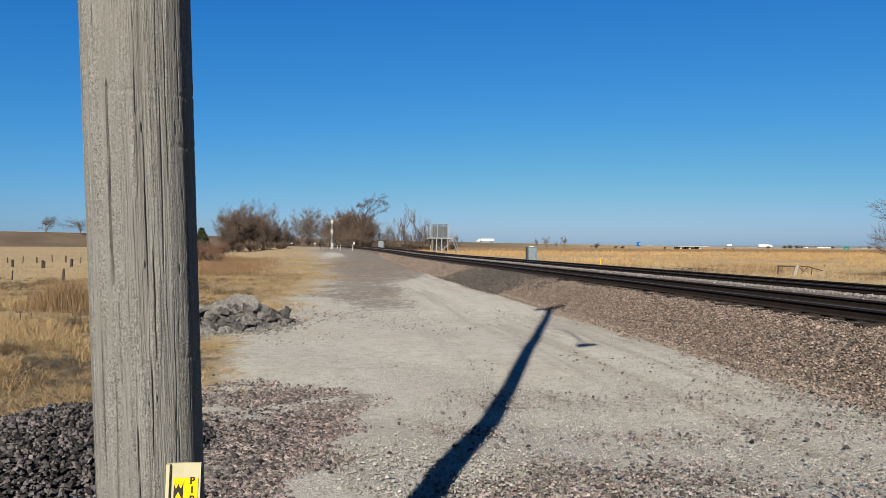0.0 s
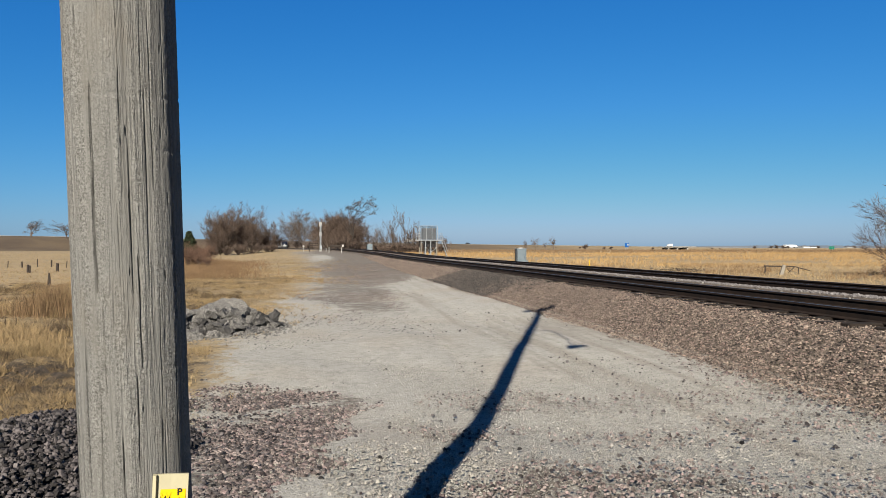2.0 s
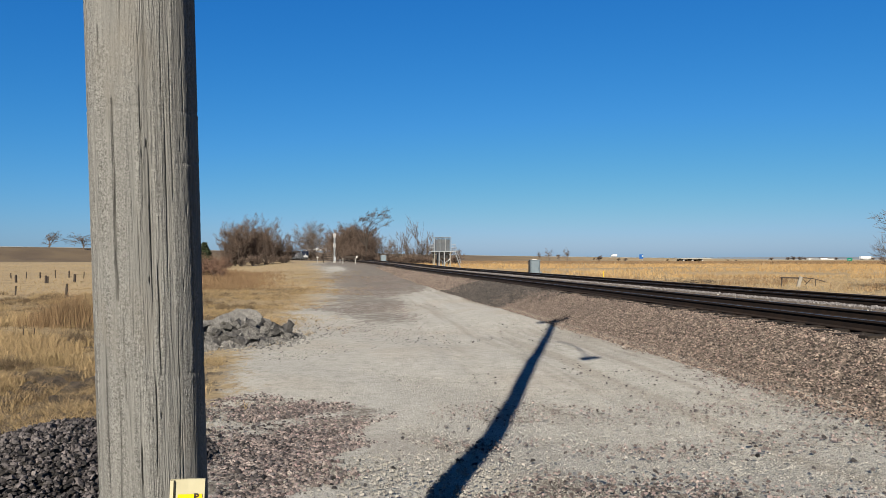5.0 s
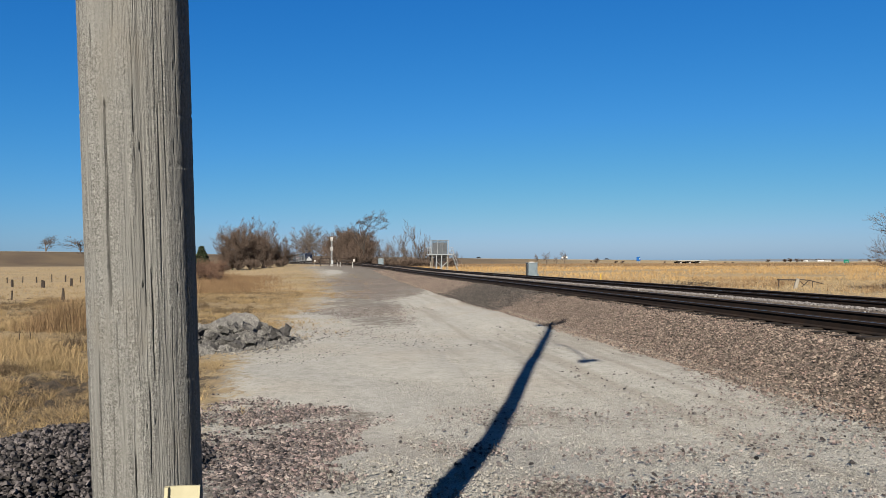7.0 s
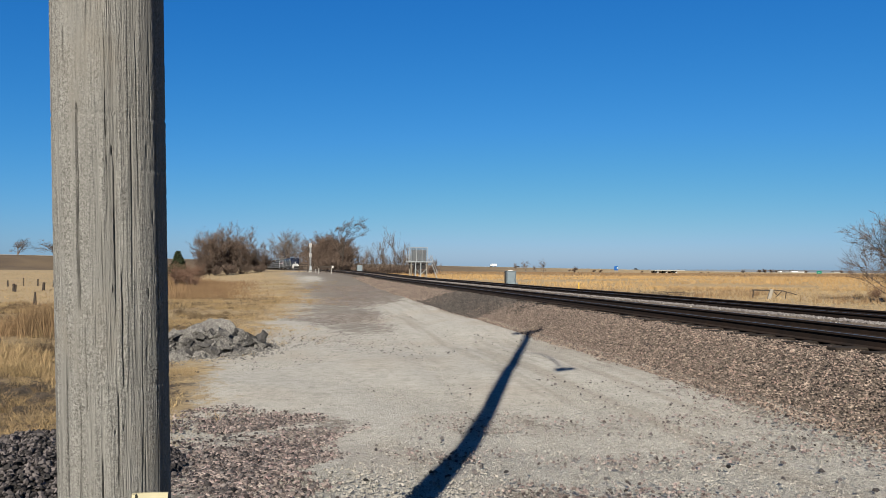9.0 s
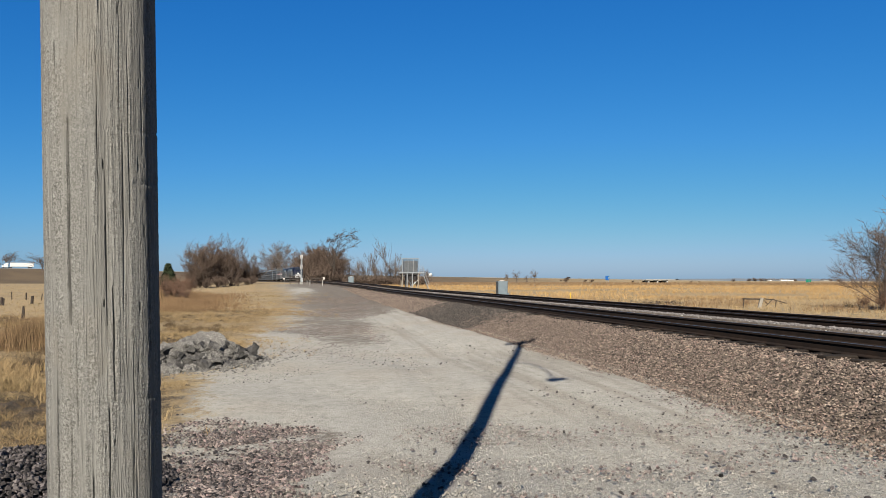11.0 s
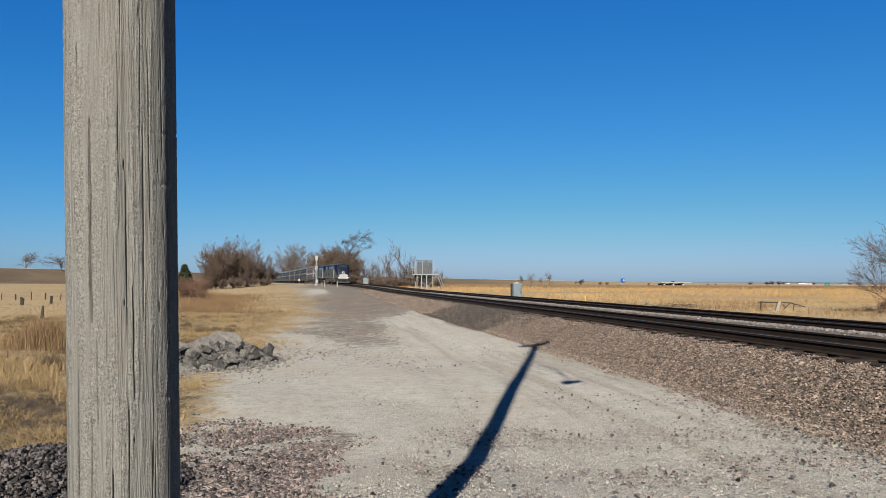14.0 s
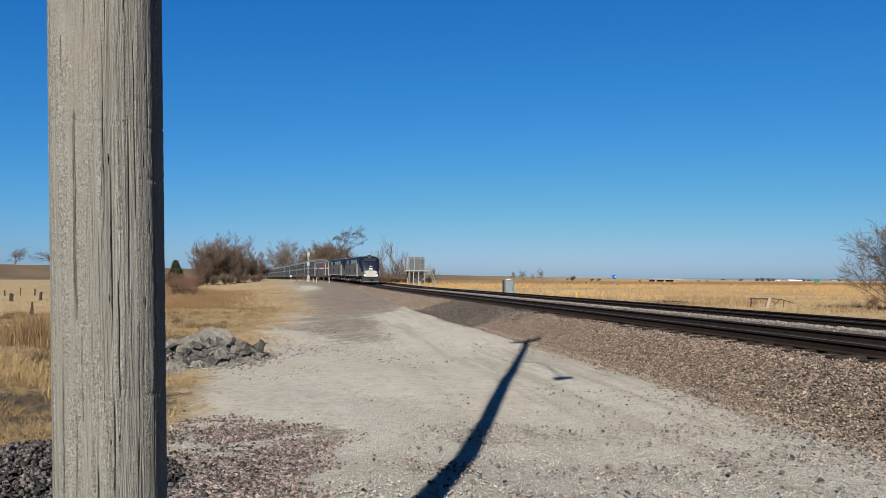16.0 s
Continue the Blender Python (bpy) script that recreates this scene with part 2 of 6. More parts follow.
def highway(x):
    x = np.asarray(x, float)
    return (np.interp(x, (-1500, -700, -293, 45, 398, 900, 2500), (100, 330, 510, 740, 860, 960, 1150)),
            np.interp(x, (-1500, -700, -293, 45, 398, 900, 2500), (12, 12, 10.4, 5.6, 1.7, 1.2, 1.0)))


def grass_edge(y):
    return np.interp(y, (0, 6, 9, 12, 17, 25, 36, 60, 100, 160, 400), (-2.6, -2.9, -3.2, -3.8, -5.4, -5.8, -7.0, -11, -19, -33, -93))


def land(x, y):
    """Height of the natural ground and of the ballast bed."""
    x, y = np.asarray(x, float), np.asarray(y, float)
    s = track_slope(y)
    d = (track_x(y) - x) / np.sqrt(1 + s * s)          # metres west of track 1
    west = -0.33 + 0.18 * smooth01((6.5 - d) / 4.0)
    west = west + 0.20 * smooth01((8.3 - np.hypot((x + 0.6) * 0.8, y + 0.2)) / 3.2)
    west = west + 1.0 * smooth01((y - 40) / 120) * smooth01((26 - d) / 16)
    west = west + 0.25 * smooth01((y - 30) / 200)
    west = west - 0.22 * np.exp(-((x + 6.2) / 1.5) ** 2) * smooth01((22 - y) / 8)
    east = -0.05 + 0.08 * smooth01((y - 65) / 50)
    z = np.where(d > -2, west, east)
    bed = np.interp(d, (-8.6, -6.0, -3.0, -2.6, -2.0, -1.6, -1.0, 0.9, 1.1, 1.4, 1.7, 3.0), (-9, TIE_TOP - 0.06, TIE_TOP - 0.03, TIE_TOP + 0.10, TIE_TOP + 0.10, TIE_TOP - 0.02, TIE_TOP - 0.06, TIE_TOP - 0.06, TIE_TOP - 0.035, TIE_TOP - 0.05, TIE_TOP - 0.10, -0.18))
    bed = np.where((d > 3.0) | (d < -8.5), -9, bed)
    bed = np.where(d < -6.0, np.interp(d, (-8.4, -6.6, -6.0), (-0.2, TIE_TOP - 0.1, TIE_TOP - 0.06)), bed)
    bed = np.where(d < -8.5, -9, bed) + rise(y)
    yh, zh = highway(x)
    g = smooth01((y - yh + 110) / 100)
    z = z * (1 - g) + zh * g
    z = z * (1 - smooth01((y - yh - 60) / 300)) - 4.0 * smooth01((y - yh - 60) / 300)
    return np.maximum(z, bed)


def land1(x, y):
    return float(land(x, y))



# ---- ground ----
def spaced(a, b, first, grow):
    out, v, h = [], a, first
    while v < b:
        out.append(v)
        v += h
        h *= grow
    return out


def ground_mat():
    m = bpy.data.materials.new("prairie_ground")
    m.use_nodes = True
    n, l = m.node_tree.nodes, m.node_tree.links
    b = n["Principled BSDF"]
    b.inputs["Roughness"].default_value = 0.95
    b.inputs["Specular IOR Level"].default_value = 0.1
    geo = n.new("ShaderNodeNewGeometry")
    zone = n.new("ShaderNodeAttribute")
    zone.attribute_name = "zone"
    split = n.new("ShaderNodeSeparateColor")
    l.new(zone.outputs["Color"], split.inputs[0])

    def tex(s, d=8, rough=0.6):
        t = n.new("ShaderNodeTexNoise")
        t.inputs["Scale"].default_value = s
        t.inputs["Detail"].default_value = d
        t.inputs["Roughness"].default_value = rough
        l.new(geo.outputs["Position"], t.inputs[0])
        return t.outputs[0]

    def ramp(v, a, c):
        r = n.new("ShaderNodeMapRange")
        r.inputs[1].default_value, r.inputs[2].default_value = a, c
        l.new(v, r.inputs[0])
        return r.outputs[0]

    def mix(fac, a, c):
        x = n.new("ShaderNodeMix")
        x.data_type = "RGBA"
        for v, s in ((fac, x.inputs[0]), (a, x.inputs[6]), (c, x.inputs[7])):
            if isinstance(v, tuple):
                s.default_value = (*v, 1)
            else:
                l.new(v, s)
        return x.outputs[2]

    def math_node(op, a, c):
        x = n.new("ShaderNodeMath")
        x.operation = op
        for v, s in ((a, x.inputs[0]), (c, x.inputs[1])):
            if isinstance(v, (int, float)):
                s.default_value = v
            else:
                l.new(v, s)
        return x.outputs[0]

    vor = n.new("ShaderNodeTexVoronoi")
    vor.inputs["Scale"].default_value = 26
    l.new(geo.outputs["Position"], vor.inputs[0])
    cell = n.new("ShaderNodeSeparateColor")
    l.new(vor.outputs["Color"], cell.inputs[0])
    fine = tex(3.0)
    grit = tex(60, 3)
    big = tex(0.25, 4)
    limestone = mix(ramp(fine, 0.3, 0.7), (0.1577, 0.1519, 0.1312), (0.2016, 0.1939, 0.1701))
    limestone = mix(ramp(grit, 0.56, 0.72), limestone, (0.1164, 0.1037, 0.0901))
    limestone = mix(ramp(big, 0.5, 0.72), limestone, (0.1579, 0.1387, 0.1116))
    limestone = mix(math_node("MULTIPLY", ramp(tex(28, 4, 0.8), 0.54, 0.66), 0.6), limestone, (0.0772, 0.07, 0.0606))
    limestone = mix(math_node("MULTIPLY", ramp(tex(55, 3, 0.8), 0.55, 0.65), 0.7), limestone, (0.2541, 0.2468, 0.2216))
    # wheel tracks along the line of the railway
    lane = n.new("ShaderNodeAttribute")
    lane.attribute_name = "lane"
    streak = n.new("ShaderNodeTexNoise")
    streak.inputs["Scale"].default_value, streak.inputs["Detail"].default_value = 1.0, 5
    stretch = n.new("ShaderNodeMapping")
    stretch.inputs["Scale"].default_value = (2.6, 0.10, 1)
    l.new(lane.outputs["Vector"], stretch.inputs[0])
    l.new(stretch.outputs[0], streak.inputs[0])
    across = n.new("ShaderNodeSeparateXYZ")
    l.new(lane.outputs["Vector"], across.inputs[0])
    limestone = mix(math_node("MULTIPLY", ramp(streak.outputs[0], 0.50, 0.64), math_node("MULTIPLY", ramp(across.outputs[0], 7.2, 5.6), 0.55)), limestone, (0.114, 0.0989, 0.0797))
    # granite darker than its stones: shade of the gaps painted into the ground
    granite = mix(cell.outputs[0], (0.0123, 0.0097, 0.0079), (0.0721, 0.0581, 0.0439))
    granite = mix(ramp(fine, 0.42, 0.7), granite, (0.065, 0.0519, 0.0387))
    granite = mix(math_node("MULTIPLY", ramp(tex(11, 5, 0.85), 0.54, 0.64), 0.7), granite, (0.1322, 0.105, 0.0932))
    straw = mix(ramp(tex(1.2), 0.35, 0.65), (0.1786, 0.1384, 0.0778), (0.1083, 0.079, 0.0443))
    straw = mix(math_node("MULTIPLY", ramp(tex(16, 5, 0.85), 0.54, 0.64), 0.7), straw, (0.2527, 0.1954, 0.1087))
    straw = mix(ramp(tex(0.05, 4), 0.42, 0.62), straw, (0.1789, 0.1332, 0.0722))
    straw = mix(ramp(tex(7), 0.52, 0.68), straw, (0.0565, 0.0427, 0.027))
    straw = mix(ramp(tex(0.9, 5), 0.56, 0.7), straw, (0.0801, 0.061, 0.0386))
    hill = mix(ramp(tex(0.03, 6), 0.4, 0.6), (0.0387, 0.0283, 0.0186), (0.0566, 0.0417, 0.0253))
    break_up = math_node("ADD", math_node("MULTIPLY", math_node("SUBTRACT", tex(2.6, 10, 0.9), 0.5), 2.8), math_node("MULTIPLY", math_node("SUBTRACT", tex(0.3, 5), 0.5), 0.9))

    def soft(channel, w=0.09):
        return ramp(math_node("ADD", split.outputs[channel], break_up), 0.5 - w, 0.5 + w)

    col = mix(soft(0), straw, limestone)
    full = ramp(split.outputs[1], 0.8, 0.98)
    col = mix(math_node("MULTIPLY", soft(1), math_node("ADD", math_node("MULTIPLY", full, 0.22), 0.78)), col, granite)
    col = mix(split.outputs[2], col, hill)
    mud = mix(ramp(tex(5, 8, 0.7), 0.35, 0.65), (0.012, 0.0094, 0.0068), (0.042, 0.0325, 0.0225))
    col = mix(ramp(math_node("ADD", zone.outputs["Alpha"], break_up), 0.35, 0.65), col, mud)
    speck = math_node("MULTIPLY", ramp(tex(8, 5, 0.85), 0.48, 0.66), 0.42)
    col = mix(speck, col, (0.0447, 0.0372, 0.0298))
    l.new(col, b.inputs["Base Color"])
    bp = n.new("ShaderNodeBump")
    bp.inputs["Strength"].default_value = 0.75
    bp.inputs["Distance"].default_value = 0.025
    add = math_node("ADD", math_node("MULTIPLY", tex(34, 6, 0.75), 0.9), math_node("MULTIPLY", vor.outputs["Distance"], -0.4))
    l.new(add, bp.inputs["Height"])
    l.new(bp.outputs[0], b.inputs["Normal"])
    return m


def zones(x, y, bare=0.0):
    """Shares of pale gravel, granite gravel and far pasture at a place."""
    s = track_slope(y)
    d = (track_x(y) - x) / np.sqrt(1 + s * s)
    edge = grass_edge(y)
    lane = smooth01((x - edge) / (1.6 + 0.08 * np.abs(y)) + 0.4) * (d > -2)
    lane = lane * smooth01((210 - y) / 60)
    lane = np.maximum(lane, 0.75 * smooth01((-d - 8.0) / 0.3) * smooth01((d + 10.6) / 1.4))
    bed = ((d < 2.85) & (d > -8.3)).astype(float)
    stony = 0.0 * x
    for px, py, rx, ry, w in ((-1.85, 6.5, 0.9, 1.7, 0.74), (-2.7, 9.1, 1.15, 0.8, 0.62), (-1.2, 8.5, 0.45, 0.75, 0.66), (-1.6, 4.6, 0.7, 1.0, 0.72), (1.5, 4.6, 1.5, 1.25, 0.62), (3.2, 4.0, 1.6, 1.1, 0.5), (0.3, 7.2, 0.8, 0.35, 0.36)):
        stony = np.maximum(stony, w * smooth01(1.5 * (1.4 - np.hypot((x - px + 0.2 * np.sin(4.1 * y)) / rx, (y - py + 0.15 * np.sin(5.3 * x)) / ry))))
    stony = np.maximum(stony, 0.4 * smooth01((4.5 - d) / 1.2) * smooth01((17 - y) / 5))
    for px, py, rx, ry in ((2.5, 8.6, 1.3, 0.5), (0.9, 8.9, 1.0, 0.6), (4.0, 7.4, 1.2, 0.5), (2.4, 6.9, 1.2, 0.4)):
        stony = np.maximum(stony, 0.34 * smooth01(1.6 - np.hypot((x - px) / rx, (y - py) / ry)))
    stony = np.maximum(stony, 0.62 * smooth01(1.5 - np.hypot((x + 3.5 + 0.16 * (y - 30)) / 2.2, (y - 34) / 14)))
    stony = np.maximum(stony, (0.62 + 0.2 * smooth01((y - 40) / 15)) * smooth01((y - 20) / 10) * smooth01((d - 5.6 + 4.5 * smooth01((y - 32) / 16)) / 2.0))
    patch = np.exp(-(((x + 16.3 + 0.15 * (y - 104)) / 1.5) ** 2 + ((y - 104) / 15) ** 2))
    stony = stony * (1 - patch)
    lane = np.maximum(lane, patch)
    stony = stony * np.minimum(lane, 1) * (1 - bare * smooth01((14 - y) / 3))
    stony = np.maximum(stony, bed)
    yh, zh = highway(x)
    far = smooth01((y - yh + 150) / 60) * smooth01((260 - x) / 300)
    mud = 1.1 * smooth01(1.6 - np.hypot((x + 5.9) / 2.1, (y - 9.6) / 3.2)) + 0.8 * smooth01(1.5 - np.hypot((x + 10) / 3.0, (y - 16.5) / 1.3))
    mud = mud + 0.6 * smooth01(1.5 - np.hypot((x + 8.5) / 1.2, (y - 23) / 4))
    return lane, stony, far, np.clip(mud, 0, 1)


def make_ground():
    ds = sorted(set([-v for v in spaced(9, 3800, 0.5, 1.13)] + list(np.arange(-9, -1, 0.25)) + list(np.arange(-1, 3.6, 0.12)) +
                    list(np.arange(3.6, 15, 0.16)) + spaced(15, 3800, 0.25, 1.1)))
    ys = list(np.arange(-60, 1, 2.0)) + list(np.arange(1, 14, 0.14)) + spaced(14, 4600, 0.2, 1.025)
    D, Y = np.meshgrid(np.array(ds), np.array(ys))
    s = track_slope(Y)
    X = track_x(np.minimum(Y, 900)) - D * np.sqrt(1 + s * s)
    Z = land(X, Y)
    rng = np.random.default_rng(5)
    near = np.exp(-((Y - 6) / 40) ** 2)
    Z = Z + (rng.random(Z.shape) - 0.5) * 0.004 * near * (np.abs(D) < 30)
    for fx, fy, a in ((0.7, 0.5, 0.03), (1.7, 1.1, 0.02), (0.21, 0.3, 0.05)):
        Z = Z + a * np.sin(fx * X + 1.3 * np.sin(fy * Y)) * np.cos(fy * Y + np.sin(fx * X * 0.7)) * (D > 3.2)
    rut = (D > 3.4) & (D < 9)
    Z = Z - 0.03 * np.exp(-((D - 5.0) / 0.25) ** 2) * rut - 0.03 * np.exp(-((D - 6.7) / 0.25) ** 2) * rut
    Z = Z + 0.13 * (rng.random(Z.shape) - 0.4) * zones(X, Y)[3] * np.exp(-((Y - 10) / 6) ** 2)
    mud = zones(X, Y)[3]
    for k, xr in enumerate((-4.5, -5.0, -5.55, -6.1, -6.75, -7.4)):
        Z = Z - (0.09 + 0.03 * np.sin(3.1 * Y + 2 * k)) * mud * np.exp(-((X - xr + 0.16 * np.sin(0.9 * Y + k) + 0.05 * (Y - 9)) / 0.13) ** 2)
    nr, nc = X.shape
    idx = np.arange(nr * nc).reshape(nr, nc)
    faces = np.stack([idx[:-1, :-1], idx[1:, :-1], idx[1:, 1:], idx[:-1, 1:]], -1).reshape(-1, 4)
    ob = mesh_arrays("ground", np.stack([X, Y, Z], -1).reshape(-1, 3), faces, ground_mat())
    me = ob.data
    a, c, e, mud = zones(X.ravel(), Y.ravel(), 0.12)
    attr = me.attributes.new("zone", "FLOAT_COLOR", "POINT")
    attr.data.foreach_set("color", np.stack([a, c, e, mud], -1).astype(np.float32).ravel())
    attr = me.attributes.new("lane", "FLOAT_VECTOR", "POINT")
    attr.data.foreach_set("vector", np.stack([D.ravel(), Y.ravel(), 0 * Y.ravel()], -1).astype(np.float32).ravel())
    for p in me.polygons:
        p.use_smooth = True
    me.flip_normals() if me.polygons[0].normal.z < 0 else None
    return tagged(ob, "dry winter prairie with pale gravel lane and ballast bed", "ground", kind="structure")


make_ground()


# ---- railway tracks ----
def sweep(outline, ys, off, z):
    """A rail: an outline (across, up) carried along the track."""
    ys = np.array(ys)
    x, y = track_point(ys, off)
    s = track_slope(ys)
    c = 1 / np.sqrt(1 + s * s)
    k = len(outline)
    up = z + rise(ys)
    v = np.array([[(x[i] + a * c[i], y[i] - a * s[i] * c[i], up[i] + h) for a, h in outline] for i in range(len(ys))])
    f = []
    for i in range(len(ys) - 1):
        for j in range(k):
            q = (j + 1) % k
            f.append((i * k + j, i * k + q, (i + 1) * k + q, (i + 1) * k + j))
    return v.reshape(-1, 3), np.array(f)


RAIL_OUT = [(-0.075, -0.18), (0.075, -0.18), (0.075, -0.165), (0.012, -0.145), (0.012, -0.045), (0.036, -0.035), (0.036, -0.004),
            (-0.036, -0.004), (-0.036, -0.035), (-0.012, -0.045), (-0.012, -0.145), (-0.075, -0.165)]
HEAD_OUT = [(-0.034, -0.012), (0.034, -0.012), (0.030, 0.0), (-0.030, 0.0)]


def make_track(name, off, label):
    t = thing(name, pose(0, 0, 0), label, "railway track", "main line tracks", "structure")
    ys = list(np.arange(-60, 70, 10.0)) + list(np.arange(70, 200, 3.0)) + list(np.arange(200, 720, 30.0))
    for side in (-1, 1):
        v, f = sweep(RAIL_OUT, ys, off + side * GAUGE / 2, RAIL_TOP)
        r = mesh_arrays("rail", v, f, M["rail"], t)
        v, f = sweep(HEAD_OUT, ys, off + side * GAUGE / 2, RAIL_TOP)
        mesh_arrays("rail_head", v, f, M["railhead"], r)["label"] = "worn bright running surface"
    tie = boxm((0, 0, 0), (2.6, 0.23, 0.18), bevel=0.015)
    me = bpy.data.meshes.new("tie")
    tie.to_mesh(me)
    tie.free()
    me.materials.append(M["tie"])
    rng = random.Random(3 + int(off))
    y, count, rest = 2.0, 0, []
    while y < 330:
        x, yy = track_point(y, off + rng.uniform(-0.12, 0.10))
        a = math.degrees(math.atan(-track_slope(y))) + rng.uniform(-1, 1)
        m = pose(float(x), float(yy), TIE_TOP - 0.09 + float(rise(yy)) + rng.uniform(-0.015, 0.01), 0, rng.uniform(-0.6, 0.6), a)
        if count < 150:
            ob = new("tie", me)
            ob.parent = t
            ob.matrix_basis = m
        else:
            rest.append(m)
        count += 1
        y += 0.535 * (1 if y < 120 else 2)
    bm = bmesh.new()
    for m in rest:
        bmesh.ops.create_cube(bm, size=1, matrix=m @ Matrix.Diagonal((2.6, 0.23, 0.18, 1)))
    tagged(part("far_ties", bm, M["tie"], t), kind="stuff")
    return t


make_track("railway_track", 0.0, "dark rusty rails on creosoted ties in granite ballast")
make_track("railway_track", APART, "second parallel track with dark rails and ties")


# ---- utility pole ----
def pole_mat():
    m = bpy.data.materials.new("weathered_pole_wood")
    m.use_nodes = True
    n, l = m.node_tree.nodes, m.node_tree.links
    b = n["Principled BSDF"]
    b.inputs["Roughness"].default_value = 0.85
    b.inputs["Specular IOR Level"].default_value = 0.1
    tc = n.new("ShaderNodeTexCoord")

    def tex(scale, stretch, d=6, rough=0.6, dist=0.0):
        mp = n.new("ShaderNodeMapping")
        mp.inputs["Scale"].default_value = stretch
        l.new(tc.outputs["Object"], mp.inputs[0])
        t = n.new("ShaderNodeTexNoise")
        t.inputs["Scale"].default_value = scale
        t.inputs["Detail"].default_value = d
        t.inputs["Roughness"].default_value = rough
        t.inputs["Distortion"].default_value = dist
        l.new(mp.outputs[0], t.inputs[0])
        return t.outputs[0]

    def ramp(v, a, c, lo=0.0, hi=1.0):
        r = n.new("ShaderNodeMapRange")
        r.inputs[1].default_value, r.inputs[2].default_value = a, c
        r.inputs[3].default_value, r.inputs[4].default_value = lo, hi
        l.new(v, r.inputs[0])
        return r.outputs[0]

    def mix(fac, a, c):
        x = n.new("ShaderNodeMix")
        x.data_type = "RGBA"
        for v, s in ((fac, x.inputs[0]), (a, x.inputs[6]), (c, x.inputs[7])):
            if isinstance(v, tuple):
                s.default_value = (*v, 1)
            else:
                l.new(v, s)
        return x.outputs[2]

    def op(kind, a, c):
        x = n.new("ShaderNodeMath")
        x.operation = kind
        for v, s in ((a, x.inputs[0]), (c, x.inputs[1])):
            if isinstance(v, (int, float)):
                s.default_value = v
            else:
                l.new(v, s)
        return x.outputs[0]

    grain = tex(110, (1, 1, 0.025), 7, 0.75)
    broad = tex(14, (1, 1, 0.06), 5)
    patch = tex(3.5, (1, 1, 0.6), 5)
    check = tex(26, (1, 1, 0.02), 3, 0.5)
    flake = tex(230, (0.9, 0.9, 0.8), 3, 0.6, 0.6)
    band = op("MULTIPLY", ramp(tex(48, (1, 1, 0.05), 4), 0.38, 0.6), ramp(tex(7, (1, 1, 0.5), 4), 0.3, 0.55, 0.35, 1.0))
    col = mix(ramp(grain, 0.3, 0.7), (0.0491, 0.0468, 0.0421), (0.1147, 0.1121, 0.1027))
    col = mix(ramp(broad, 0.38, 0.68, 0, 0.8), col, (0.08, 0.0784, 0.0723))
    col = mix(ramp(patch, 0.55, 0.74, 0, 0.55), col, (0.0759, 0.0641, 0.0483))
    col = mix(ramp(check, 0.325, 0.29, 0, 0.9), col, (0.0118, 0.0107, 0.009))
    col = mix(op("MULTIPLY", ramp(flake, 0.45, 0.6), op("MULTIPLY", band, 0.75)), col, (0.1661, 0.163, 0.1502))
    col = mix(op("MULTIPLY", ramp(flake, 0.44, 0.34), op("MULTIPLY", band, 0.6)), col, (0.0339, 0.0286, 0.0248))
    l.new(col, b.inputs["Base Color"])
    h = op("ADD", op("MULTIPLY", grain, 0.8), op("MULTIPLY", op("MULTIPLY", flake, band), 1.1))
    h = op("ADD", h, ramp(check, 0.33, 0.29, 0.0, -1.2))
    bp = n.new("ShaderNodeBump")
    bp.inputs["Strength"].default_value = 0.9
    bp.inputs["Distance"].default_value = 0.012
    l.new(h, bp.inputs["Height"])
    l.new(bp.outputs[0], b.inputs["Normal"])
    return m


POLE_BASE = (-0.731, 1.87)
POLE_R = 0.1289
POLE_LEAN = (3.14, -0.765)      # towards the lane, and sideways
FACE = math.atan2(-1.77, 0.757)
CRACKS = ((-0.54, 2.01, 1.5, 0.023, 0.026), (-0.06, 2.24, 1.73, 0.010, 0.009), (0.17, 1.6, 1.31, 0.0136, 0.014), (0.06, 1.31, 1.05, 0.012, 0.011),
          (-0.45, 1.47, 1.25, 0.0136, 0.012), (-0.19, 1.15, 0.92, 0.0128, 0.011), (-0.57, 1.29, 1.08, 0.0112, 0.009), (-0.74, 2.2, 2.1, 0.0128, 0.01),
          (0.66, 2.114, 2.101, 0.017, 0.022), (0.04, 1.906, 1.889, 0.014, 0.02), (0.05, 1.746, 1.734, 0.016, 0.02), (0.62, 1.912, 1.888, 0.016, 0.02),
          (0.71, 1.744, 1.721, 0.019, 0.025), (0.6, 1.552, 1.528, 0.017, 0.02), (0.57, 1.396, 1.379, 0.017, 0.022), (0.14, 1.222, 1.203, 0.014, 0.018),
          (0, 1.204, 1.196, 0.012, 0.015), (0, 1.563, 1.552, 0.014, 0.018), (-0.2, 2.318, 2.302, 0.014, 0.02), (0.3, 2.295, 2.275, 0.014, 0.02),
          (0.45, 2.2, 1.75, 0.0112, 0.008), (0.8, 2.2, 1.4, 0.016, 0.012), (0.5, 1.5, 1.1, 0.0112, 0.008), (0.35, 1.9, 1.5, 0.0096, 0.006))


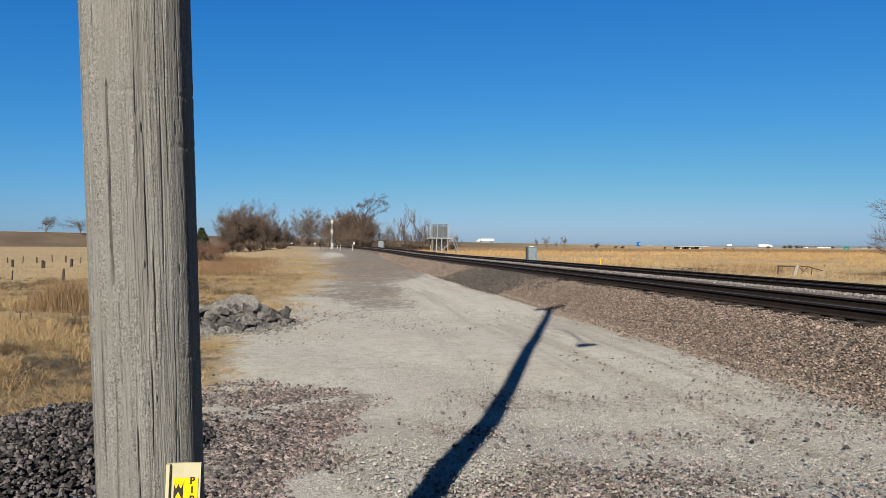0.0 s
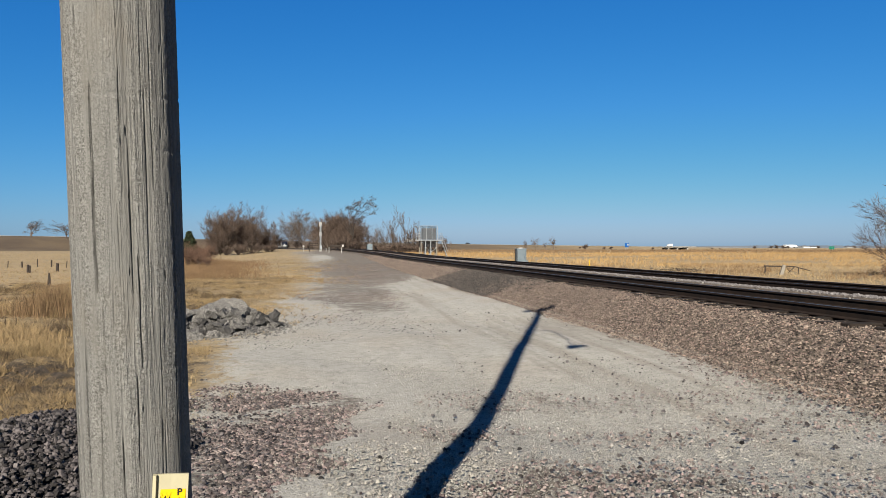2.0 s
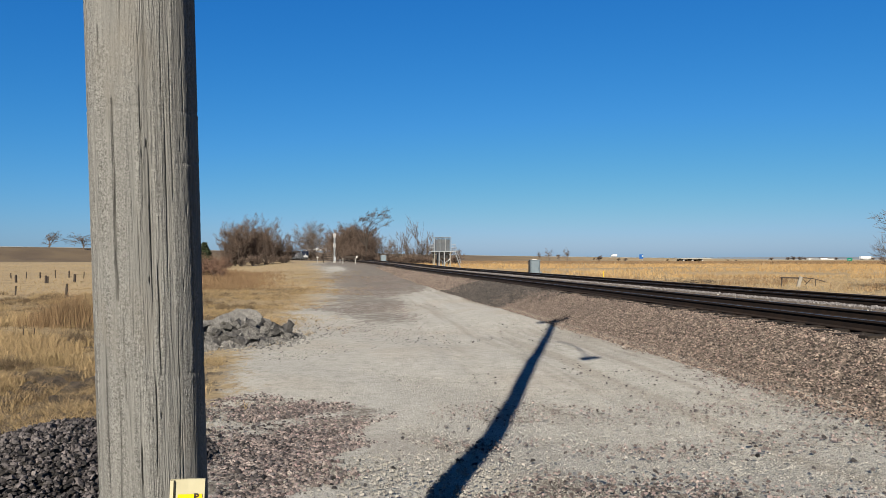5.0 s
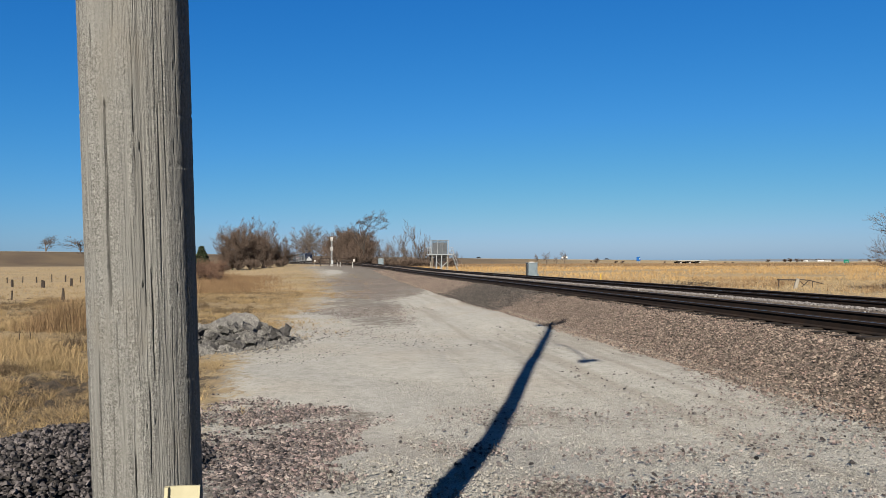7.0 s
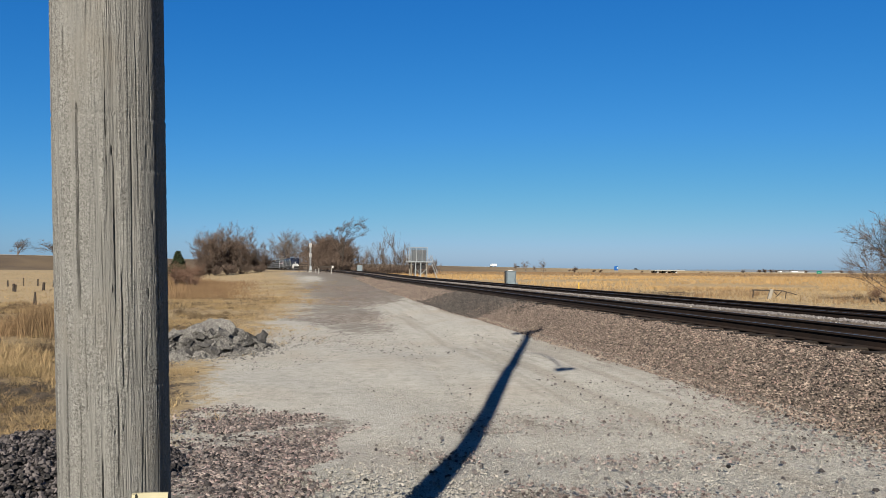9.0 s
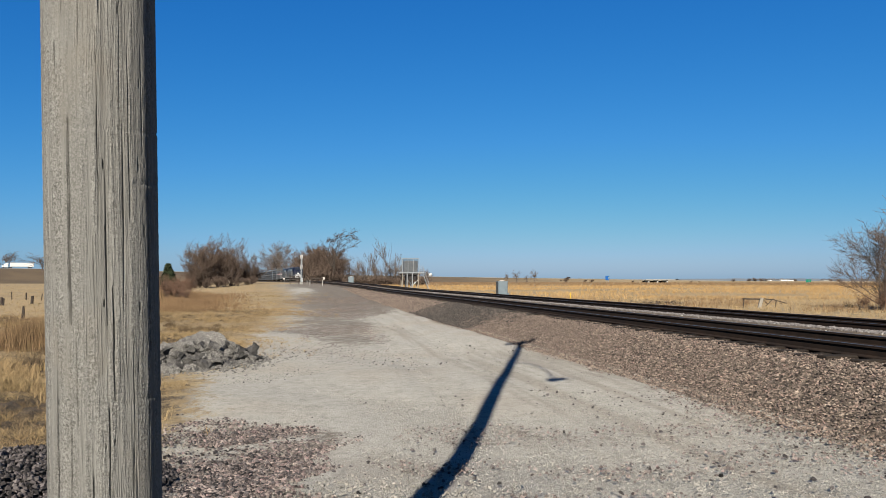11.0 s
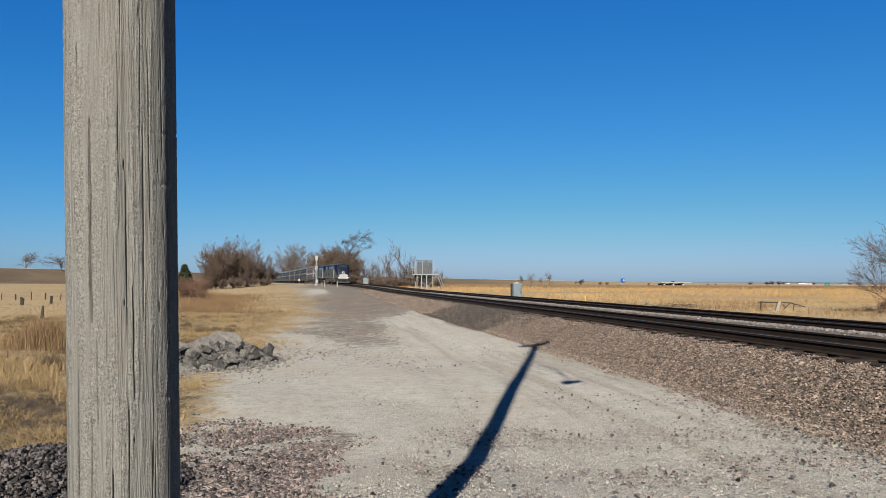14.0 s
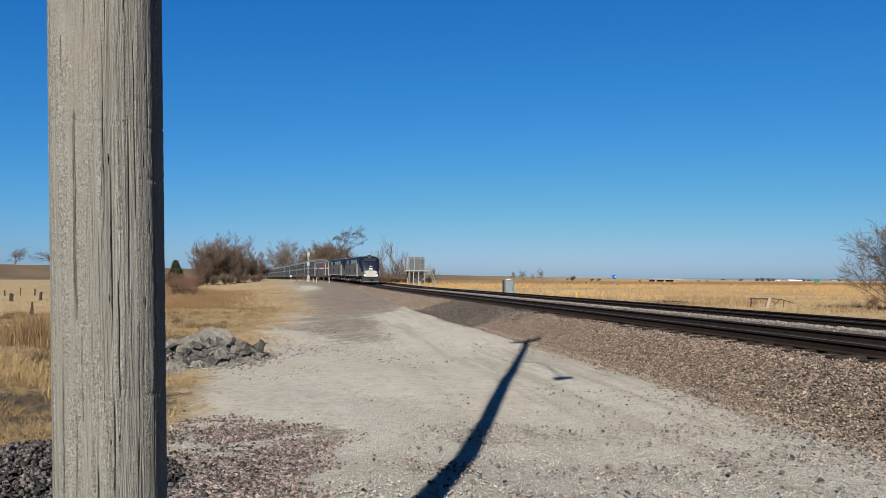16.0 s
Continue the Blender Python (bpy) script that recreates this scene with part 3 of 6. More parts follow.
def make_pole():
    z0 = land1(*POLE_BASE) - 0.05
    t = thing("utility_pole", pose(*POLE_BASE, z0, *POLE_LEAN, 0), "weathered grey wooden utility pole with long drying cracks", "utility pole")
    base_z = z0
    top = 11.35
    zs = np.array(list(np.arange(0, 0.8, 0.05)) + list(np.arange(0.8, 2.75, 0.0065)) + list(np.linspace(2.75, top, 40)))
    rng = np.random.default_rng(8)
    A, Z = np.meshgrid(FACE + np.array(list(np.linspace(-1.75, 1.75, 330)) + list(np.linspace(1.78, 2 * math.pi - 1.78, 50))), zs)
    seg = A.shape[1]
    R = POLE_R - 0.001 * Z - 0.0022 * np.clip(Z - 2.8, 0, None)
    for f, zf, amp in ((3, 0.7, 0.0022), (8, 1.1, 0.0012), (21, 0.6, 0.0005), (43, 0.9, 0.0003)):
        p = rng.random(3) * 6.283
        R = R + amp * np.sin(f * A + p[0] + 0.6 * np.sin(zf * Z + p[1])) * (0.6 + 0.4 * np.sin(1.7 * zf * Z + p[2]))
    # drying cracks: long narrow slits that wander a little
    for k in range(70):
        a0, z0, half = rng.random() * 6.283, rng.uniform(0.2, 3.4), rng.uniform(0.03, 0.22)
        wide, deep = rng.uniform(0.010, 0.018), rng.uniform(0.003, 0.008)
        ph = rng.random() * 6.283
        da = np.abs((A - a0 - 0.018 * np.sin(3 * Z + ph) - 0.006 * np.sin(11 * Z + ph) + math.pi) % (2 * math.pi) - math.pi)
        R = R - deep * np.clip(1 - da / wide, 0, 1) * np.clip(1 - ((Z - z0) / half) ** 2, 0, 1) ** 0.6
    # the plain cracks and slits on the face towards the lane: (across, upper z, lower z, width, depth)
    for across, hi, lo, wide, deep in CRACKS:
        hi, lo = (1.6 + 0.945 * (v - 1.6) for v in (hi, lo))
        a0, mid, half = FACE + math.asin(across), (hi + lo) / 2 - base_z, (hi - lo) / 2
        da = np.abs((A - a0 - 0.014 * np.sin(5 * Z + 9 * across) - 0.005 * np.sin(23 * Z) + math.pi) % (2 * math.pi) - math.pi)
        R = R - deep * np.clip(1.2 - da / (0.8 * wide), 0, 1) * np.clip(1 - ((Z - mid) / half) ** 2, 0, 1) ** 0.5
    # small flakes of lifted grain
    cell = rng.random((len(zs) // 2 + 2, seg // 3 + 2))
    flaky = 0.5 + 0.5 * np.sin(5 * A + 1.3 * np.sin(2 * Z)) * np.cos(2.3 * Z + 2 * np.sin(3 * A))
    R = R + 0.0013 * (cell[np.arange(len(zs))[:, None] // 2, np.arange(seg)[None] // 4] - 0.5) * flaky
    # rings where the surface steps
    for zr, a0, a1 in ((1.326, -9, 9), (1.969, -9, 9), (1.846, FACE + 0.55, FACE + 1.4)):
        on = (A >= a0) & (A <= a1)
        R = R - on * 0.0022 * np.exp(-((Z - zr + base_z - 0.006 * np.sin(2 * A)) / 0.0035) ** 2)
        R = R + on * 0.0005 * np.exp(-((Z - zr + base_z + 0.011 - 0.006 * np.sin(2 * A)) / 0.006) ** 2)
    V = np.stack([R * np.cos(A), R * np.sin(A), Z], -1)
    idx = np.arange(len(zs) * seg).reshape(len(zs), seg)
    nxt = np.roll(idx, -1, axis=1)
    F = np.stack([idx[:-1], nxt[:-1], nxt[1:], idx[1:]], -1).reshape(-1, 4)
    shaft = mesh_arrays("shaft", V.reshape(-1, 3), F, pole_mat(), t)
    shaft.data.polygons.foreach_set("use_smooth", np.ones(len(F), dtype=bool))
    # crossarm and yard lamp above the picture, known by their shadow
    part("crossarm", boxm((0, 0, 11.1), (0.95, 0.12, 0.14), (0, 0, 12), 0.01), M["post"], t)
    for sx in (-0.3, 0.3):
        part("insulator", tubem((sx, 0, 11.15), (sx, 0, 11.4), 0.05, 0.035), M["dark"], t)
    bm = bmesh.new()
    pts = [(0.1 + 0.75 * k / 8, -0.75 * k / 8, 8.55 + 0.35 * math.sin(k / 8 * 2.2) - 1.4 * (k / 8) ** 2) for k in range(9)]
    for p, q in zip(pts, pts[1:]):
        tube(bm, p, q, 0.022, seg=8)
    arm = part("lamp_arm", bm, M["steel"], t)
    bm = tubem((pts[-1][0] - 0.1, pts[-1][1], pts[-1][2] - 0.12), (pts[-1][0] + 0.2, pts[-1][1] - 0.1, pts[-1][2] + 0.02), 0.11, 0.07, 12)
    part("lamp_head", bm, M["steel"], arm)
    return t


make_pole()

# ---- foreground ----
def letters(text, size, m, parent, material):
    cu = bpy.data.curves.new("letter", "FONT")
    cu.body = text
    cu.size = size
    cu.align_x = "CENTER"
    cu.offset = size * 0.03
    cu.extrude = 0.0004
    ob = new("letter", cu)
    dg = bpy.context.evaluated_depsgraph_get()
    me = bpy.data.meshes.new_from_object(ob.evaluated_get(dg))
    bpy.data.objects.remove(ob)
    me.materials.clear()
    me.materials.append(material)
    o = new("lettering", me)
    o.parent = parent
    o.matrix_basis = m
    return o


def make_marker():
    """A narrow plastic pipeline marker fixed to the pole."""
    w, h = 0.079, 0.62
    m = pose(-0.651, 1.7045, 1.073 - h, 2.0, 2.5, 13)
    t = thing("pipeline_marker", m, "cream plastic pipeline marker with yellow warning label on the pole", "marker")
    prof = [(-w / 2, -0.006), (-w / 2 + 0.008, -0.010), (-w / 2 + 0.010, 0.0), (0, 0.001), (w / 2 - 0.003, 0.0), (w / 2, -0.004),
            (w / 2, 0.006), (0, 0.007), (-w / 2, 0.005)]
    part("strip", extrude_outline(prof, "z", 0, h), M["cream"], t)
    part("label", boxm((0.006, -0.0015, h - 0.185), (0.056, 0.001, 0.30)), M["sticker"], t, "yellow printed label")
    part("ink_panel", boxm((-0.0105, -0.0024, h - 0.19), (0.0215, 0.0006, 0.28)), M["ink"], t)
    up = pose(0, 0, 0, 90, 0, 0)
    for k, ch in enumerate("WA"):
        letters(ch, 0.0225, Matrix.Translation((-0.0105, -0.0032, h - 0.0585 - 0.0275 * k)) @ up, t, M["sticker"])
    for k, ch in enumerate("PIP"):
        letters(ch, 0.0225, Matrix.Translation((0.0205, -0.0026, h - 0.049 - 0.0225 * k)) @ up, t, M["ink"])
    return t


make_marker()


def stones(name, pos, size, material, seed, label, parent=None, small=False):
    """Loose angular stones as one mesh: pos (n, 3) and size (n)."""
    rng = np.random.default_rng(seed)
    base = np.array([(1, 0, -0.4), (0, 1, -0.4), (-1, 0, -0.4), (0, -1, -0.4), (0.5, 0.5, 0.75), (-0.6, 0.4, 0.7), (0, -0.55, 0.8)], float)
    tri = np.array([(0, 1, 4), (1, 5, 4), (1, 2, 5), (2, 6, 5), (2, 3, 6), (3, 0, 6), (0, 4, 6), (4, 5, 6)])
    if small:
        base = np.array([(1, 0, -0.3), (-0.5, 0.87, -0.3), (-0.5, -0.87, -0.3), (0, 0, 0.75)], float)
        tri = np.array([(0, 1, 3), (1, 2, 3), (2, 0, 3)])
    n, k = len(pos), len(base)
    v = base[None] * (1 + 0.35 * (rng.random((n, k, 1)) - 0.5)) + 0.16 * (rng.random((n, k, 3)) - 0.5)
    v = v * (0.75 + 0.5 * rng.random((n, 1, 3))) * np.array([1, 1, 0.72])
    a = rng.random(n) * 6.283
    c, s = np.cos(a)[:, None], np.sin(a)[:, None]
    t = (rng.random(n) - 0.5)[:, None] * 1.1
    y1 = v[..., 1] * np.cos(t) - v[..., 2] * np.sin(t)
    z1 = v[..., 1] * np.sin(t) + v[..., 2] * np.cos(t)
    x2, y2 = v[..., 0] * c - y1 * s, v[..., 0] * s + y1 * c
    v = np.stack([x2, y2, z1], -1) * size[:, None, None] * 0.5 + pos[:, None, :]
    f = (tri[None] + (np.arange(n) * k)[:, None, None]).reshape(-1, 3)
    return tagged(mesh_arrays(name, v.reshape(-1, 3), f, material, parent), label, "" if parent else "gravel", kind="stuff")


def scatter(n, x0, x1, y0, y1, rng, keep=None, near=1.0):
    """Random places, denser towards small y for near > 1."""
    y = y0 + (y1 - y0) * rng.random(n) ** near
    x = x0 + (x1 - x0) * rng.random(n)
    if keep is not None:
        k = keep(x, y) > rng.random(n)
        x, y = x[k], y[k]
    return x, y


def patchy(x, y, f, seed=0.0):
    return 0.5 + 0.25 * (np.sin(f * x + seed + 1.7 * np.sin(f * 0.7 * y)) + np.sin(f * 1.3 * y + 2.1 * np.sin(f * 0.6 * x + seed)))


def sizes(rng, n, lo, hi):
    return lo + (hi - lo) * rng.random(n) ** 2.2


def make_gravel():
    rng = np.random.default_rng(21)
    west = lambda x, y: (track_x(y) - x) / np.sqrt(1 + track_slope(y) ** 2)
    # ballast shoulder of the near track
    for y, lo, hi, small in ((3 + 15 * rng.random(56000), 0.018, 0.048, False), (18 + 17 * rng.random(62000), 0.024, 0.055, True), (35 + 70 * rng.random(42000) ** 1.3, 0.045, 0.095, True)):
        d = 1.0 + 2.2 * rng.random(len(y)) + 0.25 * rng.random(len(y)) ** 4
        x = track_x(y) - d * np.sqrt(1 + track_slope(y) ** 2)
        stones("ballast_stones", np.stack([x, y, land(x, y) - 0.004 + 0.034 * rng.random(len(x)) ** 2], -1), sizes(rng, len(x), lo, hi), M["stone"], 1,
               "pinkish brown crushed granite ballast on the track shoulder", None, small)
    y = 21 + 26 * rng.random(36000)
    d = 1.15 + 2.15 * rng.random(len(y))
    x = track_x(y) - d * np.sqrt(1 + track_slope(y) ** 2)
    k = 0.5 * patchy(x, y, 2.1, 1.0) * np.exp(-((y - 31) / 9) ** 2) + 0.95 * np.exp(-((y - 32.5) / 5) ** 2) > 0.2 + 0.7 * rng.random(len(x))
    x, y = x[k], y[k]
    stones("dark_ballast", np.stack([x, y, land(x, y) + 0.032], -1), sizes(rng, len(x), 0.05, 0.1), M["soot"], 9,
           "sooty dark ballast patch on the track shoulder", None, True)
    y = 4 + 70 * rng.random(8000) ** 1.4
    d = -2.1 - 0.5 * rng.random(len(y))
    x = track_x(y) - d * np.sqrt(1 + track_slope(y) ** 2)
    stones("ballast_stones", np.stack([x, y, land(x, y) + 0.01], -1), sizes(rng, len(x), 0.04, 0.085), M["white_stone"], 10,
           "pale clean ballast ridge between the tracks")
    # between the rails and between the tracks
    y = 6 + 60 * rng.random(5000) ** 1.5
    d = -6.2 + 7.4 * rng.random(len(y))
    x = track_x(y) - d * np.sqrt(1 + track_slope(y) ** 2)
    stones("ballast_stones", np.stack([x, y, land(x, y) + 0.004], -1), sizes(rng, len(x), 0.035, 0.075), M["pale_stone"], 2,
           "pale crushed ballast between the rails and tracks")
    # granite spilled over the lane near the pole
    keep = lambda x, y: np.clip(1.5 * zones(x, y)[1] - 0.12, 0, 1) * (west(x, y) > 3) * (0.4 + 0.6 * patchy(x, y, 2.9))
    x, y = scatter(90000, -4.6, 5.8, 3.2, 12.5, rng, keep, 1.2)
    stones("loose_stones", np.stack([x, y, land(x, y) + 0.006], -1), sizes(rng, len(x), 0.012, 0.042), M["loose"], 3,
           "brown and pink crushed stones scattered on the lane")
    keep = lambda x, y: np.clip(1.9 * zones(x, y)[1] - 0.35, 0, 1) * np.clip(1.9 * patchy(x, y, 3.3) * (0.35 + patchy(x, y, 8.1, 2.0)), 0.08, 1)
    x, y = scatter(62000, -4.2, -0.4, 3.8, 10.4, rng, keep, 1.2)
    stones("loose_stones", np.stack([x, y, land(x, y) + 0.008], -1), sizes(rng, len(x), 0.013, 0.06), M["loose"], 33,
           "purplish brown crushed stones spilled beside the pole")
    x, y = scatter(16000, -4.2, -0.4, 3.8, 10.4, rng, keep, 1.2)
    stones("dark_chips", np.stack([x, y, land(x, y) + 0.012], -1), sizes(rng, len(x), 0.016, 0.055), M["dark_stone"], 34,
           "dark crushed stones mixed into the spilled gravel")
    keep = lambda x, y: zones(x, y)[1] * (west(x, y) > 3) * (0.2 + 0.8 * patchy(x, y, 0.9))
    x, y = scatter(130000, -12, 1, 16, 75, rng, keep, 1.4)
    stones("loose_stones", np.stack([x, y, land(x, y) + 0.006], -1), sizes(rng, len(x), 0.025, 0.065), M["loose"], 13,
           "brown crushed stones strewn along the lane", None, True)
    # pale chips
    keep = lambda x, y: (x > grass_edge(y)) * (west(x, y) > 2.9) * (0.12 + 0.45 * patchy(x, y, 1.3, 2.0) ** 2)
    x, y = scatter(40000, -6, 9, 2.8, 24.0, rng, keep, 1.5)
    stones("limestone_chips", np.stack([x, y, land(x, y) + 0.004], -1), sizes(rng, len(x), 0.010, 0.036), M["pale_stone"], 4,
           "pale limestone chips on the gravel lane")
    keep = lambda x, y: (x > grass_edge(y)) * (west(x, y) > 2.9) * (0.35 + 0.65 * patchy(x, y, 2.7, 1.0))
    x, y = scatter(150000, -4.5, 8, 3.2, 15.0, rng, keep, 1.5)
    stones("limestone_chips", np.stack([x, y, land(x, y) + 0.001], -1), sizes(rng, len(x), 0.009, 0.028), M["pebble"], 14,
           "fine pale gravel chips on the lane", None, True)
    x, y = scatter(3500, -1.5, 1.0, 3.4, 7.2, rng, lambda x, y: np.exp(-((x + 0.3) / 0.8) ** 2) * smooth01((7.2 - y) / 1.2), 1.0)
    stones("limestone_rocks", np.stack([x, y, land(x, y) + 0.008], -1), sizes(rng, len(x), 0.015, 0.04), M["chip"], 15,
           "coarse pale crushed limestone near the pole")
    # odd dark stones
    keep = lambda x, y: (x > grass_edge(y) - 0.5) * (west(x, y) > 2.9) * (patchy(x, y, 1.0, 4.0) ** 2) * 0.8
    x, y = scatter(9000, -6, 9, 2.6, 22.0, rng, keep, 1.4)
    stones("dark_chips", np.stack([x, y, land(x, y) + 0.004], -1), sizes(rng, len(x), 0.015, 0.06), M["dark_stone"], 5,
           "dark stones strewn over the pale gravel")


MOUND = (-3.3, 6.0)


def mound_height(x, y):
    r = np.hypot((x - MOUND[0]) / 1.2, (y - MOUND[1]) / 1.9)
    return 0.40 * np.clip(1 - r ** 1.6, 0, None)


def make_mound():
    """A heap of dark ballast beside the pole."""
    rng = np.random.default_rng(4)
    u = np.linspace(-1, 1, 60)
    X, Y = np.meshgrid(MOUND[0] + 1.9 * u, MOUND[1] + 2.1 * u)
    Z = land(X, Y) - 0.03 + mound_height(X, Y) + 0.02 * rng.random(X.shape) * (mound_height(X, Y) > 0.02)
    idx = np.arange(3600).reshape(60, 60)
    f = np.stack([idx[:-1, :-1], idx[:-1, 1:], idx[1:, 1:], idx[1:, :-1]], -1).reshape(-1, 4)
    t = thing("gravel_heap", pose(0, 0, 0), "low heap of dark angular ballast stones beside the pole", "gravel heap", kind="stuff")
    # near-black core: the shade between the stones is put into its colour
    mesh_arrays("core", np.stack([X, Y, Z], -1).reshape(-1, 3), f, M["gap_shade"], t)
    x = MOUND[0] + 1.9 * (2 * rng.random(26000) - 1)
    y = MOUND[1] + 2.1 * (2 * rng.random(26000) - 1)
    h = mound_height(x, y)
    k = (h > 0) | (rng.random(len(x)) < 0.1)
    x, y, h = x[k], y[k], h[k]
    stones("heap_stones", np.stack([x, y, land(x, y) + h + 0.002 + 0.035 * rng.random(len(x))], -1), sizes(rng, len(x), 0.022, 0.06), M["dark_stone"], 6, "", t)


make_gravel()
make_mound()


def rubble_height(x, y):
    a = 0.52 * np.exp(-(((x + 5.0) / 0.72) ** 2 + ((y - 17.3) / 0.9) ** 2))
    b = 0.36 * np.exp(-(((x + 6.0) / 0.95) ** 2 + ((y - 17.0) / 0.8) ** 2))
    c = 0.22 * np.exp(-(((x + 4.1) / 0.45) ** 2 + ((y - 17.5) / 0.5) ** 2))
    return a + b + c


def make_rubble():
    """A pile of broken asphalt: slabs and crumbs."""
    t = thing("asphalt_pile", pose(0, 0, 0), "pile of broken grey asphalt slabs and crumbs beside the lane", "rubble pile", kind="stuff")
    rng = random.Random(12)
    g = np.random.default_rng(12)
    u = np.linspace(-1, 1, 50)
    X, Y = np.meshgrid(-4.9 + 2.1 * u, 17.2 + 1.8 * u)
    Z = land(X, Y) - 0.05 + 0.34 * rubble_height(X, Y) + 0.05 * g.random(X.shape) * (rubble_height(X, Y) > 0.03)
    idx = np.arange(2500).reshape(50, 50)
    f = np.stack([idx[:-1, :-1], idx[:-1, 1:], idx[1:, 1:], idx[1:, :-1]], -1).reshape(-1, 4)
    mesh_arrays("crumbs", np.stack([X, Y, Z], -1).reshape(-1, 3), f, M["tar"], t)
    # broad slabs that lean on one another, then broken lumps
    big = ((-5.15, 17.0, 0.50, 0.5, 42, 8), (-6.25, 16.55, 0.14, 0.62, 24, -12), (-5.75, 16.9, 0.3, 0.46, 46, 14), (-4.5, 17.2, 0.34, 0.4, 34, 28), (-5.95, 17.5, 0.34, 0.5, 26, -20), (-5.0, 17.5, 0.5, 0.42, 56, -10))
    for i in range(len(big) + 380):
        if i < len(big):
            x, y, h, r, rx, ry = big[i]
            thick = rng.uniform(0.09, 0.15)
        else:
            x, y = rng.gauss(-5.35, 0.8), rng.gauss(17.0, 0.5)
            h = float(rubble_height(x, y))
            if h < 0.05 or x > -3.9:
                continue
            r, rx, ry = 0.07 + 0.22 * rng.random() ** 1.7, rng.gauss(24, 26), rng.gauss(0, 28)
            thick = r * rng.uniform(0.35, 0.8)
            h *= rng.uniform(0.3, 0.85)
        k = rng.randint(6, 9)
        pts = [(r * rng.uniform(0.65, 1.1) * math.cos(6.283 * j / k + rng.uniform(-0.3, 0.3)), r * rng.uniform(0.6, 1.0) * math.sin(6.283 * j / k)) for j in range(k)]
        bm = extrude_outline(pts, "z", -thick, 0)
        bmesh.ops.triangulate(bm, faces=bm.faces[:])
        bmesh.ops.subdivide_edges(bm, edges=bm.edges[:], cuts=2 if i < len(big) else 1, use_grid_fill=True)
        for v in bm.verts:
            v.co += Vector((rng.uniform(-1, 1), rng.uniform(-1, 1), rng.uniform(-1, 1))) * (0.02 if r > 0.3 else 0.13 * r)
        ob = part("slab", bm, M["asphalt" if i < len(big) or i % 5 < 3 else "tar"], t)
        ob.matrix_basis = pose(x, y, land1(x, y) + h, rx, ry, rng.uniform(-25, 25) if i < len(big) else rng.uniform(0, 360))
    n = 3600
    x, y = g.normal(-5.2, 0.8, n), g.normal(17.0, 0.75, n)
    stones("asphalt_crumbs", np.stack([x, y, land(x, y) + 0.37 * rubble_height(x, y)], -1), sizes(g, n, 0.02, 0.1), M["asphalt"], 7, "", t)


make_rubble()


# ---- dry grass ----
def grass(name, x, y, height, width, material, seed, label, blades=6, spread=0.5, lift=0.0, plain=False):
    """Tufts of bent dry blades as one mesh."""
    rng = np.random.default_rng(seed)
    n = len(x)
    z = land(x, y) - 0.02 + lift
    b = blades
    a = rng.random((n, b)) * 6.283
    lean = spread * (0.25 + rng.random((n, b)))
    h = height[:, None] * (0.55 + 0.6 * rng.random((n, b)))
    w = width[:, None] * (0.6 + 0.8 * rng.random((n, b)))
    ca, sa = np.cos(a), np.sin(a)
    fa = rng.random((n, b)) * 3.1416
    wx, wy = np.cos(fa) * w, np.sin(fa) * w
    ox = x[:, None] + (rng.random((n, b)) - 0.5) * height[:, None] * 0.35
    oy = y[:, None] + (rng.random((n, b)) - 0.5) * height[:, None] * 0.35
    oz = np.broadcast_to(z[:, None], ox.shape)
    mid = 0.55
    mx, my, mz = ox + ca * lean * h * 0.3, oy + sa * lean * h * 0.3, oz + h * mid
    tx, ty, tz = ox + ca * lean * h, oy + sa * lean * h, oz + h * (1 - 0.25 * lean)
    v = np.stack([np.stack([ox - wx, oy - wy, oz], -1), np.stack([ox + wx, oy + wy, oz], -1),
                  np.stack([mx + wx * 0.7, my + wy * 0.7, mz], -1), np.stack([mx - wx * 0.7, my - wy * 0.7, mz], -1),
                  np.stack([tx, ty, tz], -1)], 2).reshape(-1, 3)
    if plain:
        v = v.reshape(-1, 5, 3)[:, [0, 1, 4]].reshape(-1, 3)
        f = np.arange(len(v)).reshape(-1, 3)
        return tagged(mesh_arrays(name, v, f, material), label, "grass", kind="stuff")
    k = np.arange(n * b)[:, None] * 5
    f = np.concatenate([k + np.array([[0, 1, 2]]), k + np.array([[0, 2, 3]]), k + np.array([[3, 2, 4]])])
    return tagged(mesh_arrays(name, v, f, material), label, "grass", kind="stuff")


